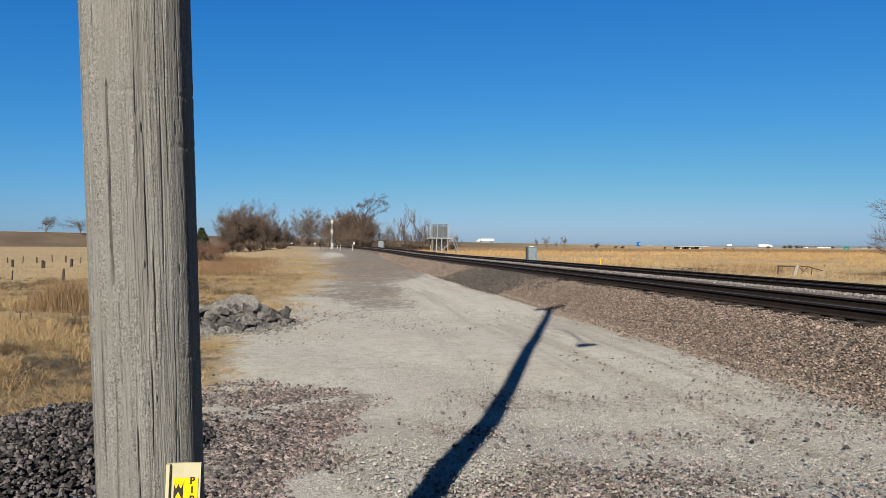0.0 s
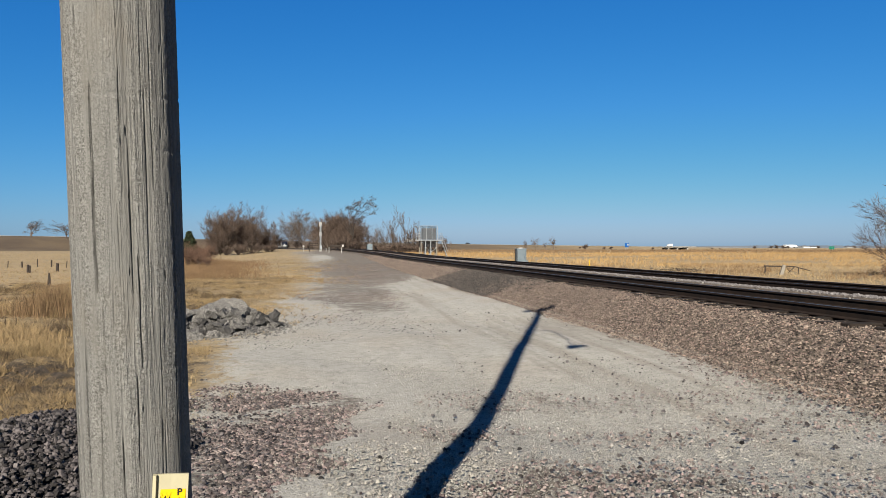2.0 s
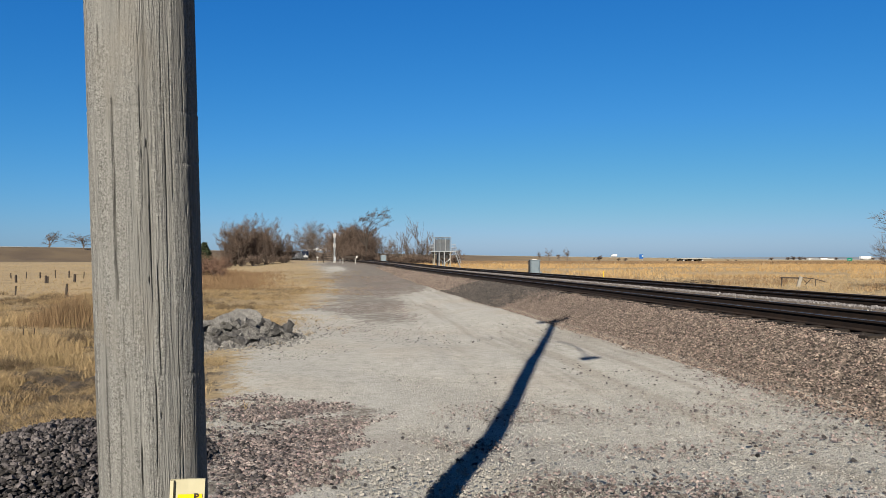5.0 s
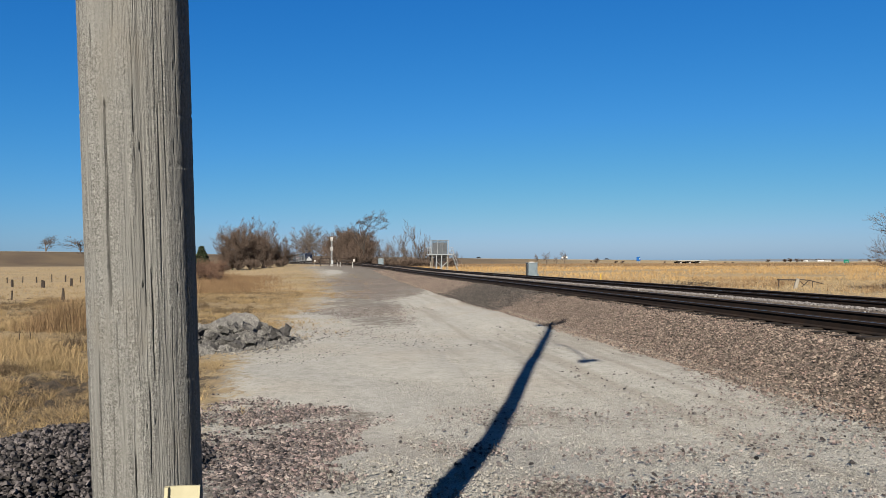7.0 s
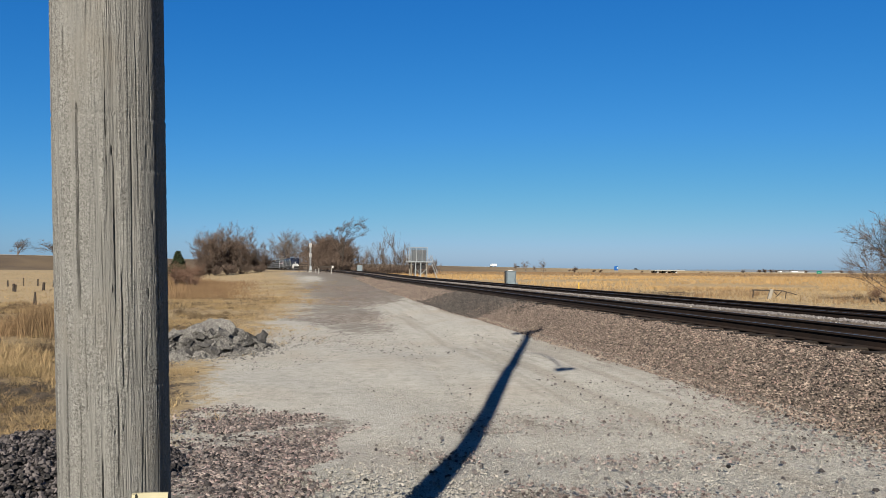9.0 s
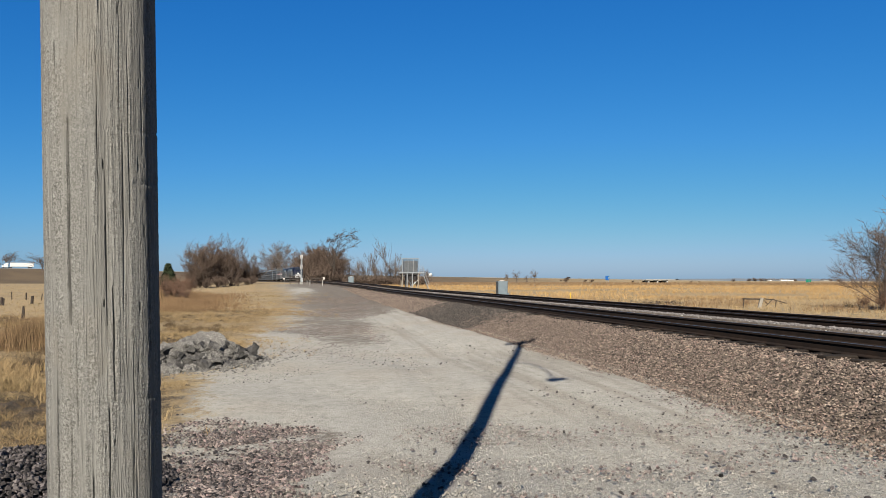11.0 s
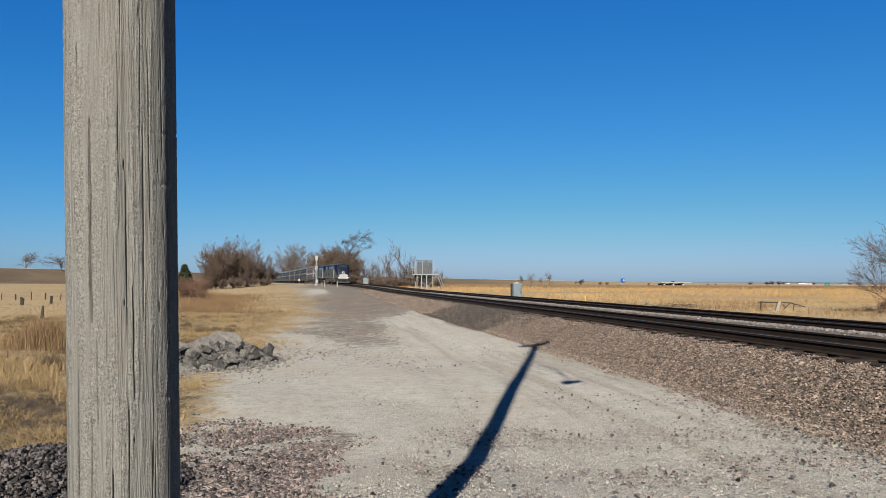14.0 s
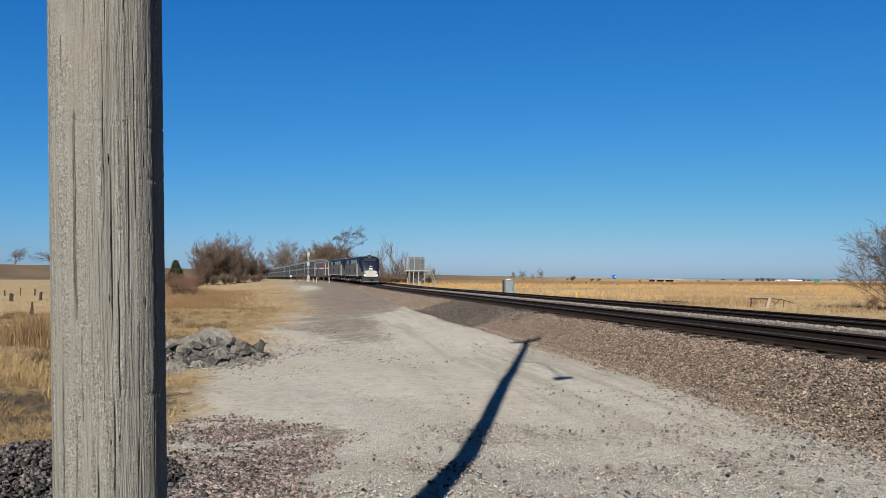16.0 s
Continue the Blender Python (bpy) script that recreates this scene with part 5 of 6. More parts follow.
# ---- trackside equipment ----
def make_platform():
    """A raised steel equipment platform with a mesh cage and a stair."""
    x0, y0 = -0.6, 116
    t = thing("equipment_platform", pose(x0, y0, land1(x0, y0), 0, 0, 8), "raised galvanised steel platform with mesh cage and stair", "platform")
    deck = 2.85
    for px in (-1.35, -0.6, 0.25, 1.25):
        for py in (-1.0, 1.0):
            part("post", tubem((px, py, -0.2), (px, py, deck), 0.085), M["pale_post"] if px in (-1.35, 1.25) else M["steel"], t)
    bm = bmesh.new()
    tube(bm, (0.25, -1.0, 0.9), (1.25, -1.0, 1.75), 0.04)
    tube(bm, (-0.6, -1.0, 1.75), (0.25, -1.0, 0.9), 0.04)
    part("brace", bm, M["steel"], t)
    part("deck", boxm((0.1, 0, deck + 0.06), (4.2, 2.3, 0.16), bevel=0.01), M["steel"], t)
    part("beam", boxm((-0.05, -0.9, deck - 0.16), (2.9, 0.12, 0.28)), M["dark"], t)
    part("beam", boxm((-0.05, 0.9, deck - 0.16), (2.9, 0.12, 0.28)), M["dark"], t)
    cage = part("cage_frame", boxm((0, 0, deck + 2.42), (2.75, 2.0, 0.05)), M["steel"], t)
    for px in (-1.37, -0.46, 0.46, 1.37):
        for py in (-1, 1):
            part("cage_post", tubem((px, py, deck + 0.14), (px, py, deck + 2.42), 0.035), M["steel"], t)
    for py in (-1, 1):
        bm = bmesh.new()
        for k in range(28):
            x = -1.37 + 2.74 * k / 27
            box(bm, (x, py, deck + 1.28), (0.018, 0.01, 2.24))
        for k in range(18):
            box(bm, (0, py, deck + 0.16 + 2.2 * k / 17), (2.74, 0.01, 0.018))
        part("mesh_panel", bm, M["mesh"], t)
    part("cable_box", boxm((0.1, 0.1, deck - 0.62), (1.7, 1.5, 0.95), bevel=0.03), M["dark"], t)
    part("equipment_box", boxm((0.05, 0, deck + 1.1), (2.3, 1.3, 1.85), bevel=0.03), M["roof"], t, "dark grey equipment housing")
    for sx in (-1, 1):
        for z in (0.55, 1.05):
            part("handrail", tubem((sx * 1.4, -1.1, deck + z + 0.14), (sx * 2.15, -1.1, deck + z + 0.14), 0.022), M["steel"], t)
        for k in range(3):
            px = sx * (1.45 + 0.34 * k)
            part("baluster", tubem((px, -1.1, deck + 0.1), (px, -1.1, deck + 1.2), 0.02), M["steel"], t)
    stair = part("stringer", boxm((2.55, -0.95, deck / 2), (0.06, 0.06, 3.15), (0, -20, 0)), M["steel"], t)
    part("stringer", boxm((2.55, -0.25, deck / 2), (0.06, 0.06, 3.15), (0, -20, 0)), M["steel"], t)
    for k in range(13):
        z = deck - 0.1 - 0.22 * k
        part("tread", boxm((2.08 + 0.08 * k, -0.6, z), (0.22, 0.7, 0.035)), M["steel"], t)
    for py in (-0.95, -0.25):
        part("stair_rail", tubem((2.1, py, deck + 1.0), (3.1, py, 1.0), 0.022), M["steel"], t)
    return t


def make_cabinet(name, x, y, w, h, dp, rz, label, legs=True):
    z = land1(x, y)
    t = thing(name, pose(x, y, z, 0, 0, rz), label, "equipment cabinet", "railway cabinets")
    part("base", boxm((0, 0, 0.06), (w * 1.25, dp * 1.2, 0.2), bevel=0.015), M["concrete"], t)
    part("body", boxm((0, 0, 0.16 + h / 2), (w, dp, h), bevel=0.015), M["cabinet"], t)
    part("cap", boxm((0, 0, 0.16 + h + 0.03), (w * 1.06, dp * 1.06, 0.06), bevel=0.012), M["cabinet"], t)
    part("vent", tubem((0, 0, 0.16 + h + 0.05), (0, 0, 0.16 + h + 0.13), w * 0.3, w * 0.22, 14), M["bridge"], t)
    d = part("door", boxm((0, -dp / 2 - 0.008, 0.16 + h * 0.52), (w * 0.84, 0.02, h * 0.86), bevel=0.004), M["cabinet"], t)
    for sx in (-1, 1):
        part("door_seal", boxm((sx * w * 0.43, -dp / 2 - 0.004, 0.16 + h * 0.52), (0.03, 0.02, h * 0.88)), M["dark"], d)
    part("lower_panel", boxm((w * 0.02, -dp / 2 - 0.03, 0.16 + h * 0.14), (w * 0.6, 0.03, h * 0.2), bevel=0.006), M["steel"], d)
    part("post", tubem((-w * 0.5 - 0.09, -0.1, 0), (-w * 0.5 - 0.09, -0.1, h + 0.14), 0.055), M["dark"], t)
    part("handle", boxm((w * 0.3, -dp / 2 - 0.03, 0.16 + h * 0.5), (0.03, 0.03, 0.16)), M["dark"], d)
    part("side_box", boxm((w * 0.5 + 0.07, -0.05, 0.35), (0.16, dp * 0.6, 0.5), bevel=0.01), M["cabinet"], t)
    part("conduit", tubem((-w * 0.5 - 0.03, 0, 0), (-w * 0.5 - 0.03, 0, h * 0.8), 0.03), M["dark"], t)
    return t


def make_signal():
    x, y = -25.4, 160
    z = land1(x, y)
    t = thing("railway_signal", pose(x, y, z, 0, 0, 8), "grey railway signal mast with two signal heads and ladder", "railway signal")
    h = 7.58 - z
    part("footing", boxm((0, 0, 0.05), (0.7, 0.7, 0.5), bevel=0.03), M["concrete"], t)
    part("mast", tubem((0, 0, 0), (0, 0, h), 0.085, 0.075, 10), M["steel"], t)
    for zz in (h - 0.5, h - 2.75):
        hd = part("signal_head", boxm((0, 0.15, zz), (0.62, 0.4, 0.95), bevel=0.12), M["bridge"], t, "pale rounded signal housing")
        part("hood", tubem((0, 0.3, zz), (0, 0.62, zz), 0.16, 0.16, 12), M["dark"], hd)
    for sx in (-0.2, 0.2):
        part("ladder_rail", tubem((sx, -0.25, 0.2), (sx, -0.25, h - 0.6), 0.02), M["steel"], t)
    for k in range(int(h / 0.32)):
        part("rung", tubem((-0.2, -0.25, 0.4 + 0.3 * k), (0.2, -0.25, 0.4 + 0.3 * k), 0.012, seg=5), M["steel"], t)
    part("case", boxm((0.1, -0.3, 0.85), (0.5, 0.4, 0.9), bevel=0.03), M["steel"], t)
    return t


def small_post(name, x, y, h, r, material, label, category, group="", tilt=(0, 0), cap=None):
    t = thing(name, pose(x, y, land1(x, y) - 0.05, tilt[0], tilt[1], 0), label, category, group)
    bm = tubem((0, 0, 0), (0, 0, h), r, r * 0.92, 8)
    part("post", bm, material, t)
    if cap:
        part("cap", boxm((0, 0, h), cap, bevel=0.01), M["bridge"], t)
    return t


def make_trackside():
    make_platform()
    make_cabinet("signal_cabinet", 7.85, 62, 0.86, 1.42, 0.7, 6, "grey-blue aluminium signal cabinet on a concrete base")
    make_cabinet("relay_cabinet", -15.1, 170, 1.3, 1.75, 1.0, 8, "pale grey relay cabinet beside the far track")
    make_signal()
    x, y = 12.6, 56
    small_post("marker_post", x, y, 0.78, 0.036, M["yellow"], "yellow plastic cable marker post in the grass", "marker post")
    # old switch timbers and boards near the signal
    for u0, y, h, r, cap in ((602, 138, 1.1, 0.08, None), (597, 145, 0.9, 0.08, None), (624, 128, 1.1, 0.09, None), (557, 150, 1.3, 0.05, (0.4, 0.05, 0.28))):
        small_post("timber_post", (u0 - 784) / 1241 * y, y, h, r, M["concrete"], "short bleached timber post beside the line", "post", "posts by the signal", cap=cap)
    x, y = (614 - 784) / 1241 * 150, 150
    t = thing("timber_guard", pose(x, y, land1(x, y), 0, 0, 6), "dark timber guard rail on posts with white end board", "guard rail")
    part("beam", boxm((0, 0, 1.15), (2.6, 0.2, 0.35), bevel=0.02), M["post"], t)
    for sx in (-1.1, 0.0, 1.1):
        part("post", boxm((sx, 0.05, 0.5), (0.18, 0.18, 1.2)), M["post"], t)
    part("end_board", boxm((1.45, -0.05, 1.15), (0.42, 0.05, 0.5)), M["bridge"], t)
    x, y = (575 - 784) / 1241 * 165, 165
    t = thing("timber_guard", pose(x, y, land1(x, y), 0, 0, 6), "dark timber guard rails on posts by the signal", "guard rail")
    for z in (0.6, 1.0, 1.4, 1.8):
        part("rail", boxm((0, 0, z), (2.3, 0.1, 0.16)), M["post"], t)
    for sx in (-1.0, 1.0):
        part("post", boxm((sx, 0.06, 0.95), (0.16, 0.16, 2.1)), M["post"], t)
    # broken fence by the bare tree
    x, y = 21.0, 43
    t = thing("broken_fence", pose(x, y, land1(x, y), 0, 0, -4), "broken wooden fence brace with leaning bleached posts", "fence")
    part("post", tubem((-0.45, 0, -0.1), (-0.40, 0, 0.52), 0.04), M["post"], t)
    part("post", boxm((0.62, 0, 0.26), (0.2, 0.16, 0.72), (0, 16, 0), 0.02), M["pale_post"], t)
    part("top_rail", boxm((0.15, 0, 0.54), (1.25, 0.12, 0.08), (0, 1, 0), 0.01), M["post"], t)
    bm = bmesh.new()
    tube(bm, (0.75, 0, 0.56), (1.45, 0.05, 0.50), 0.03)
    tube(bm, (1.45, 0.05, 0.50), (2.3, 0.1, 0.27), 0.028, 0.02)
    part("fallen_rail", bm, M["post"], t)
    bm = bmesh.new()
    tube(bm, (0.95, 0, 0.1), (1.35, 0, 0.5), 0.025)
    tube(bm, (1.55, 0, -0.05), (1.6, 0, 0.48), 0.03)
    tube(bm, (0.8, 0, 0.5), (1.1, 0.02, 0.2), 0.02)
    part("brace", bm, M["post"], t)
    # brush heap across the tracks
    rng = random.Random(6)
    x, y = 16.2, 46
    t = thing("brush_heap", pose(x, y, land1(x, y)), "low heap of dark dead brush in the grass", "brush heap", kind="stuff")
    bm = bmesh.new()
    for k in range(200):
        p = Vector((rng.gauss(0, 1.0), rng.gauss(0, 0.5), rng.uniform(0, 0.3)))
        q = p + Vector((rng.gauss(0, 0.4), rng.gauss(0, 0.4), rng.gauss(0.05, 0.15)))
        tube(bm, p, q, 0.008, 0.004, 4, False)
    part("sticks", bm, M["post"], t)
    # pasture fence posts
    for k, (u0, v0, h, r) in enumerate(((22, 469, 0.62, 0.10), (75, 470, 0.62, 0.10), (78, 470, 0.55, 0.07), (126, 468, 0.66, 0.12), (110, 492, 0.6, 0.05), (114, 492, 0.66, 0.05),
                                        (21, 492, 0.55, 0.04), (13, 463, 0.5, 0.05), (40, 463, 0.6, 0.04), (65, 463, 0.55, 0.06), (92, 462, 0.7, 0.04), (116, 462, 0.62, 0.06), (142, 463, 0.6, 0.04))):
        y = 1.85 * 1241 / (v0 - 430)
        small_post("fence_post", (u0 - 784) / 1241 * y, y, h * (y / 60 if y > 60 else 1) * 1.05, r * (y / 60 if y > 60 else 1), M["post"], "dark weathered wooden fence post in dry pasture", "fence post",
                   "pasture fence posts", (random.Random(k).uniform(-5, 5), random.Random(k + 50).uniform(-5, 5)))
    for u0, v0 in ((36, 572), (55, 571), (400, 556)):
        y = 1.9 * 1241 / (v0 - 430)
        if u0 < 300:
            small_post("thin_stake", (u0 - 784) / 1241 * y, y, 0.34, 0.012, M["post"], "thin dark stake in the grass", "stake", "stakes in the verge")


make_trackside()


# ---- highway and distance ----
def make_highway():
    xs = np.arange(-900, 1300, 20.0)
    yh, zh = highway(xs)
    v, f = [], []
    for x, y, z in zip(xs, yh, zh):
        for o, h in ((-8, 0.05), (-8, 0.30), (16, 0.30), (16, 0.05)):
            v.append((x, y + o, z + h))
    for i in range(len(xs) - 1):
        for j in range(3):
            f.append((4 * i + j, 4 * i + j + 1, 4 * i + 4 + j + 1, 4 * i + 4 + j))
    ob = mesh_arrays("road", np.array(v), np.array(f), M["road"])
    tagged(ob, "pale concrete highway on a low embankment", "road", kind="structure")
    # bridge
    x, y, z = (1222 - 784) / 1241 * 660, 660.0, 1.0
    t = thing("highway_bridge", pose(x, y, z, 0, 0, 18), "low concrete highway bridge with dark panel for the shade beneath", "bridge")
    part("deck", boxm((0, 0, 1.75), (34, 9, 0.9), bevel=0.1), M["concrete"], t)
    for px in (-13, -3, 8):
        part("pier", boxm((px, 0, -0.4), (1.1, 7, 3.4)), M["bridge"], t)
    # dark panel added in place of the shade below the deck
    part("underside", boxm((-2, 3, -0.4), (27, 1.0, 2.6)), M["dark"], t)
    # signs
    for u0, v0, y, w, h, m, lab in ((1130, 427, 690, 3.8, 4.2, "sign_blue", "blue highway service sign on posts"), (1498, 436, 690, 5.0, 4.6, "sign_green", "green highway guide sign on posts")):
        x = (u0 - 784) / 1241 * y
        z = 1.6 + (435.5 + (u0 - 784) * 0.007 - v0) / 1241 * y
        g = land1(x, y)
        t = thing("highway_sign", pose(x, y, g), lab, "road sign", "highway signs")
        z -= 3.0
        part("panel", boxm((0, 0, z - g), (w, 0.15, h)), M[m], t)
        if m == "sign_blue":
            part("notch_panel", boxm((w * 0.3, -0.12, z - g + h * 0.1), (w * 0.3, 0.05, h * 0.35)), M["bridge"], t, "pale printed field")
        else:
            for k in (-1, 1):
                part("legend_bar", boxm((0, -0.12, z - g + 0.7 * k), (w * 0.5, 0.05, 0.3)), M["bridge"], t)
        for sx in (-0.3, 0.3):
            part("post", tubem((sx * w, 0.1, -0.3), (sx * w, 0.1, z - g), 0.16), M["steel"], t)
    # far farm buildings
    rng = random.Random(2)
    for u0, w, h, m in ((1432, 16, 3.4, "white"), (1440, 22, 2.6, "steel"), (1452, 14, 3.8, "white"), (1462, 10, 3.0, "white"), (1530, 14, 3.0, "concrete")):
        y = 1000
        x = (u0 - 784) / 1241 * y
        t = thing("farm_shed", pose(x, y, 0.2, 0, 0, 10), "pale low farm shed on the horizon", "shed", "far sheds")
        part("walls", boxm((0, 0, h / 2 - 1), (w, 8, h + 2)), M[m], t)
        part("roof", extrude_outline([(-4.4, h), (4.4, h), (0, h + 1.2)], "x", -w / 2, w / 2), M["roof"], t)
    # far woods and hills as a plain backdrop, distance haze painted into their colour
    n = np.random.default_rng(8)
    xs = np.linspace(-2600, 3600, 900)
    h = 9 + 8 * patchy(xs, xs * 0, 0.004, 1.0) + 3 * n.random(900)
    v = np.concatenate([np.stack([xs, np.full(900, 3300.0), np.full(900, -20.0)], -1), np.stack([xs, np.full(900, 3300.0), h], -1),
                        np.stack([xs, np.full(900, 3340.0), np.full(900, -20.0)], -1)])
    i = np.arange(899)[:, None]
    f = np.concatenate([i + np.array([[0, 1, 901, 900]]), i + np.array([[900, 901, 1801, 1800]])])
    tagged(mesh_arrays("backdrop", v, f, M["haze"]), "distant woods along the horizon, tinted blue for haze", "backdrop", kind="structure")
    # scattered brush along the highway
    b = tree("shrub", at_ground(140, 640), "dark distant roadside brush", "shrub", "roadside brush", seed=41, height=7, trunk_r=0.2, spread=0.85, levels=3, kids=(5, 5, 4), stems=6, twig=0.09)
    for u0, y, s in ((1090, 690, 0.5), (1102, 690, 0.55), (1046, 700, 0.35), (1176, 700, 0.4), (1360, 780, 0.6), (1390, 800, 0.7), (1400, 800, 0.85), (1410, 800, 0.8), (1420, 820, 0.6), (1475, 820, 0.6), (1540, 820, 0.7), (1552, 820, 0.6), (1283, 700, 0.35), (1297, 700, 0.3)):
        o = copy_thing(b, at_ground((u0 - 784) / 1241 * y, y, rng.uniform(0, 360)))
        o.scale = (s * 1.4, s * 1.4, s)


make_highway()

# ---- train ----
def loft(sections, materials, pick, name, parent):
    """A body through sections (y, half width, bottom, shoulder, top): a rounded hull; pick(face centre) gives the material index."""
    bm = bmesh.new()
    rings = []
    for y, w, lo, sh, top in sections:
        pts = [(-w * 0.93, lo)] + [(-w, lo + 0.1 + (sh - lo - 0.1) * f / 12) for f in range(13)] + [ (-w * 0.93, sh + (top - sh) * 0.45), (-w * 0.74, sh + (top - sh) * 0.8), (-w * 0.4, top)]
        pts = pts + [(-x, z) for x, z in reversed(pts)]
        rings.append([bm.verts.new((x, y, z)) for x, z in pts])
    for p, q in zip(rings, rings[1:]):
        for k in range(len(p)):
            j = (k + 1) % len(p)
            bm.faces.new((p[k], p[j], q[j], q[k]))
    bm.faces.new(rings[0])
    bm.faces.new(list(reversed(rings[-1])))
    bmesh.ops.recalc_face_normals(bm, faces=bm.faces)
    for fc in bm.faces:
        fc.material_index = pick(fc.calc_center_median())
    return part(name, bm, materials, parent)


def bogie(parent, y, wheels, base):
    b = part("bogie", boxm((0, y, 0.55), (2.3, base + 1.3, 0.35), bevel=0.05), M["dark"], parent)
    for sx in (-1, 1):
        for k in range(wheels):
            yy = y + base * (k / (wheels - 1) - 0.5)
            part("wheel", tubem((sx * 0.69, yy, 0.48), (sx * 0.82, yy, 0.48), 0.48, 0.48, 18), M["rail"], b)
    for sx in (-1, 1):
        part("side_frame", boxm((sx * 1.12, y, 0.62), (0.14, base + 1.1, 0.32), bevel=0.04), M["dark"], b)
        for k in range(wheels):
            part("axle_box", boxm((sx * 1.2, y + base * (k / (wheels - 1) - 0.5), 0.5), (0.16, 0.36, 0.36), bevel=0.03), M["roof"], b)
    return b


def make_locomotive():
    t = thing("locomotive", pose(0, 0, 0), "silver diesel locomotive with navy blue and white nose", "locomotive", "train")
    sec = [(-10.45, 1.02, 1.1, 1.75, 2.05), (-10.30, 1.15, 1.1, 2.1, 2.45), (-10.0, 1.28, 1.1, 2.5, 2.95), (-9.6, 1.38, 1.1, 3.0, 3.5), (-9.2, 1.45, 1.1, 3.4, 3.92),
           (-8.7, 1.5, 1.1, 3.62, 4.2), (-8.0, 1.52, 1.1, 3.68, 4.3), (-7.9, 1.52, 1.1, 3.68, 4.3), (-7.0, 1.52, 1.1, 3.68, 4.3), (-2.0, 1.52, 1.1, 3.68, 4.3), (4.0, 1.52, 1.1, 3.68, 4.3), (10.4, 1.52, 1.1, 3.68, 4.3)]

    def pick(c):
        if c.z > 4.1 and c.y > -8.6:
            return 2
        if c.y < -9.55:
            return 0 if c.z > 2.05 - 0.2 * abs(c.x) else (3 if abs(c.x) < 1.05 and c.z > 1.2 else 1)
        if c.y < -8.3:
            return 0 if c.z > 2.3 + 0.35 * (c.y + 9.55) else 1
        if c.y < -7.6:
            return 0 if c.z > 2.75 else 1
        if c.z > 3.0:
            return 0
        return 1
    loft(sec, [M["loco_blue"], M["loco_silver"], M["roof"], M["loco_white"]], pick, "body", t)
    part("bumper", boxm((0, -10.5, 0.88), (2.6, 0.3, 0.22), bevel=0.04), M["dark"], t)
    p = extrude_outline([(-1.3, 0.2), (1.3, 0.2), (1.25, 0.8), (-1.25, 0.8)], "y", -10.55, -10.2)
    part("pilot", p, M["dark"], t)
    part("plough_edge", boxm((0, -10.62, 0.36), (2.5, 0.08, 0.16)), M["loco_silver"], t)
    for sx in (-0.9, -0.3, 0.3, 0.9):
        part("hose", tubem((sx, -10.58, 0.75), (sx, -10.66, 0.42), 0.03), M["tyre"], t)
    part("coupler", boxm((0, -10.85, 0.82), (0.28, 0.6, 0.28), bevel=0.04), M["dark"], t)
    for sx in (-1, 1):
        part("windscreen", boxm((sx * 0.47, -9.46, 3.68), (0.88, 0.10, 0.70), (-44, 0, 0), 0.03), M["glass"], t)
        part("headlight", tubem((sx * 0.14, -10.44, 2.28), (sx * 0.14, -10.2, 2.32), 0.11, 0.11, 12), M["lamp"], t)
        part("ditch_light", tubem((sx * 0.95, -10.56, 1.32), (sx * 0.95, -10.4, 1.32), 0.12, 0.12, 12), M["lamp"], t)
        part("marker_light", boxm((sx * 0.95, -10.5, 1.62), (0.26, 0.1, 0.14)), M["ink"], t)
        part("cab_window", boxm((sx * 1.525, -8.0, 3.15), (0.03, 0.75, 0.55), bevel=0.01), M["glass"], t)
        part("cab_door", boxm((sx * 1.53, -6.9, 2.2), (0.03, 0.65, 2.2), bevel=0.01), M["loco_silver"], t)
        for yy in (-7.35, -6.4):
            part("grab_rail", tubem((sx * 1.6, yy, 1.1), (sx * 1.6, yy, 3.0), 0.025), M["loco_white"], t)
        for yy, w in ((-4.6, 1.5), (-1.9, 1.5), (0.8, 1.5), (6.6, 1.7)):
            part("radiator_grille", boxm((sx * 1.53, yy, 3.42), (0.05, w + 0.6, 0.62), bevel=0.01), M["cabinet"], t, "pale louvred roof-side panel")
        for yy in (-3.5, 3.5, 7.6):
            part("side_vent", boxm((sx * 1.53, yy, 2.05), (0.03, 1.1, 0.85)), M["dark"], t)
        part("sill_stripe", boxm((sx * 1.53, 1.0, 1.2), (0.02, 18.4, 0.1)), M["loco_white"], t)
    part("emblem", boxm((0, -10.2, 2.66), (0.5, 0.04, 0.12), (-28, 0, 0)), M["loco_white"], t, "small white emblem shape")
    part("emblem_bar", boxm((0, -9.15, 3.98), (0.32, 0.04, 0.06), (-40, 0, 0)), M["loco_white"], t)
    part("fuel_tank", boxm((0, 0.2, 0.68), (2.6, 5.6, 0.8), bevel=0.12), M["dark"], t)
    part("underframe", boxm((0, 0, 0.95), (2.5, 20.4, 0.2)), M["dark"], t)
    bogie(t, -6.6, 2, 2.75)
    bogie(t, 6.6, 2, 2.75)
    part("horn", boxm((0.3, -6.6, 4.38), (0.5, 0.5, 0.14), bevel=0.03), M["dark"], t)
    for yy in (2.0, 5.0, 8.2):
        part("roof_fan", tubem((0, yy, 4.26), (0, yy, 4.36), 0.6, 0.6, 16), M["roof"], t)
    return t


WINDOW = {}


def shared(key, bm, material):
    if key not in WINDOW:
        me = bpy.data.meshes.new(key)
        bm.to_mesh(me)
        me.materials.append(material)
        WINDOW[key] = me
    bm.free()
    return WINDOW[key]


def add_shared(name, me, parent, at):
    o = new(name, me)
    o.parent = parent
    o.location = at
    return o


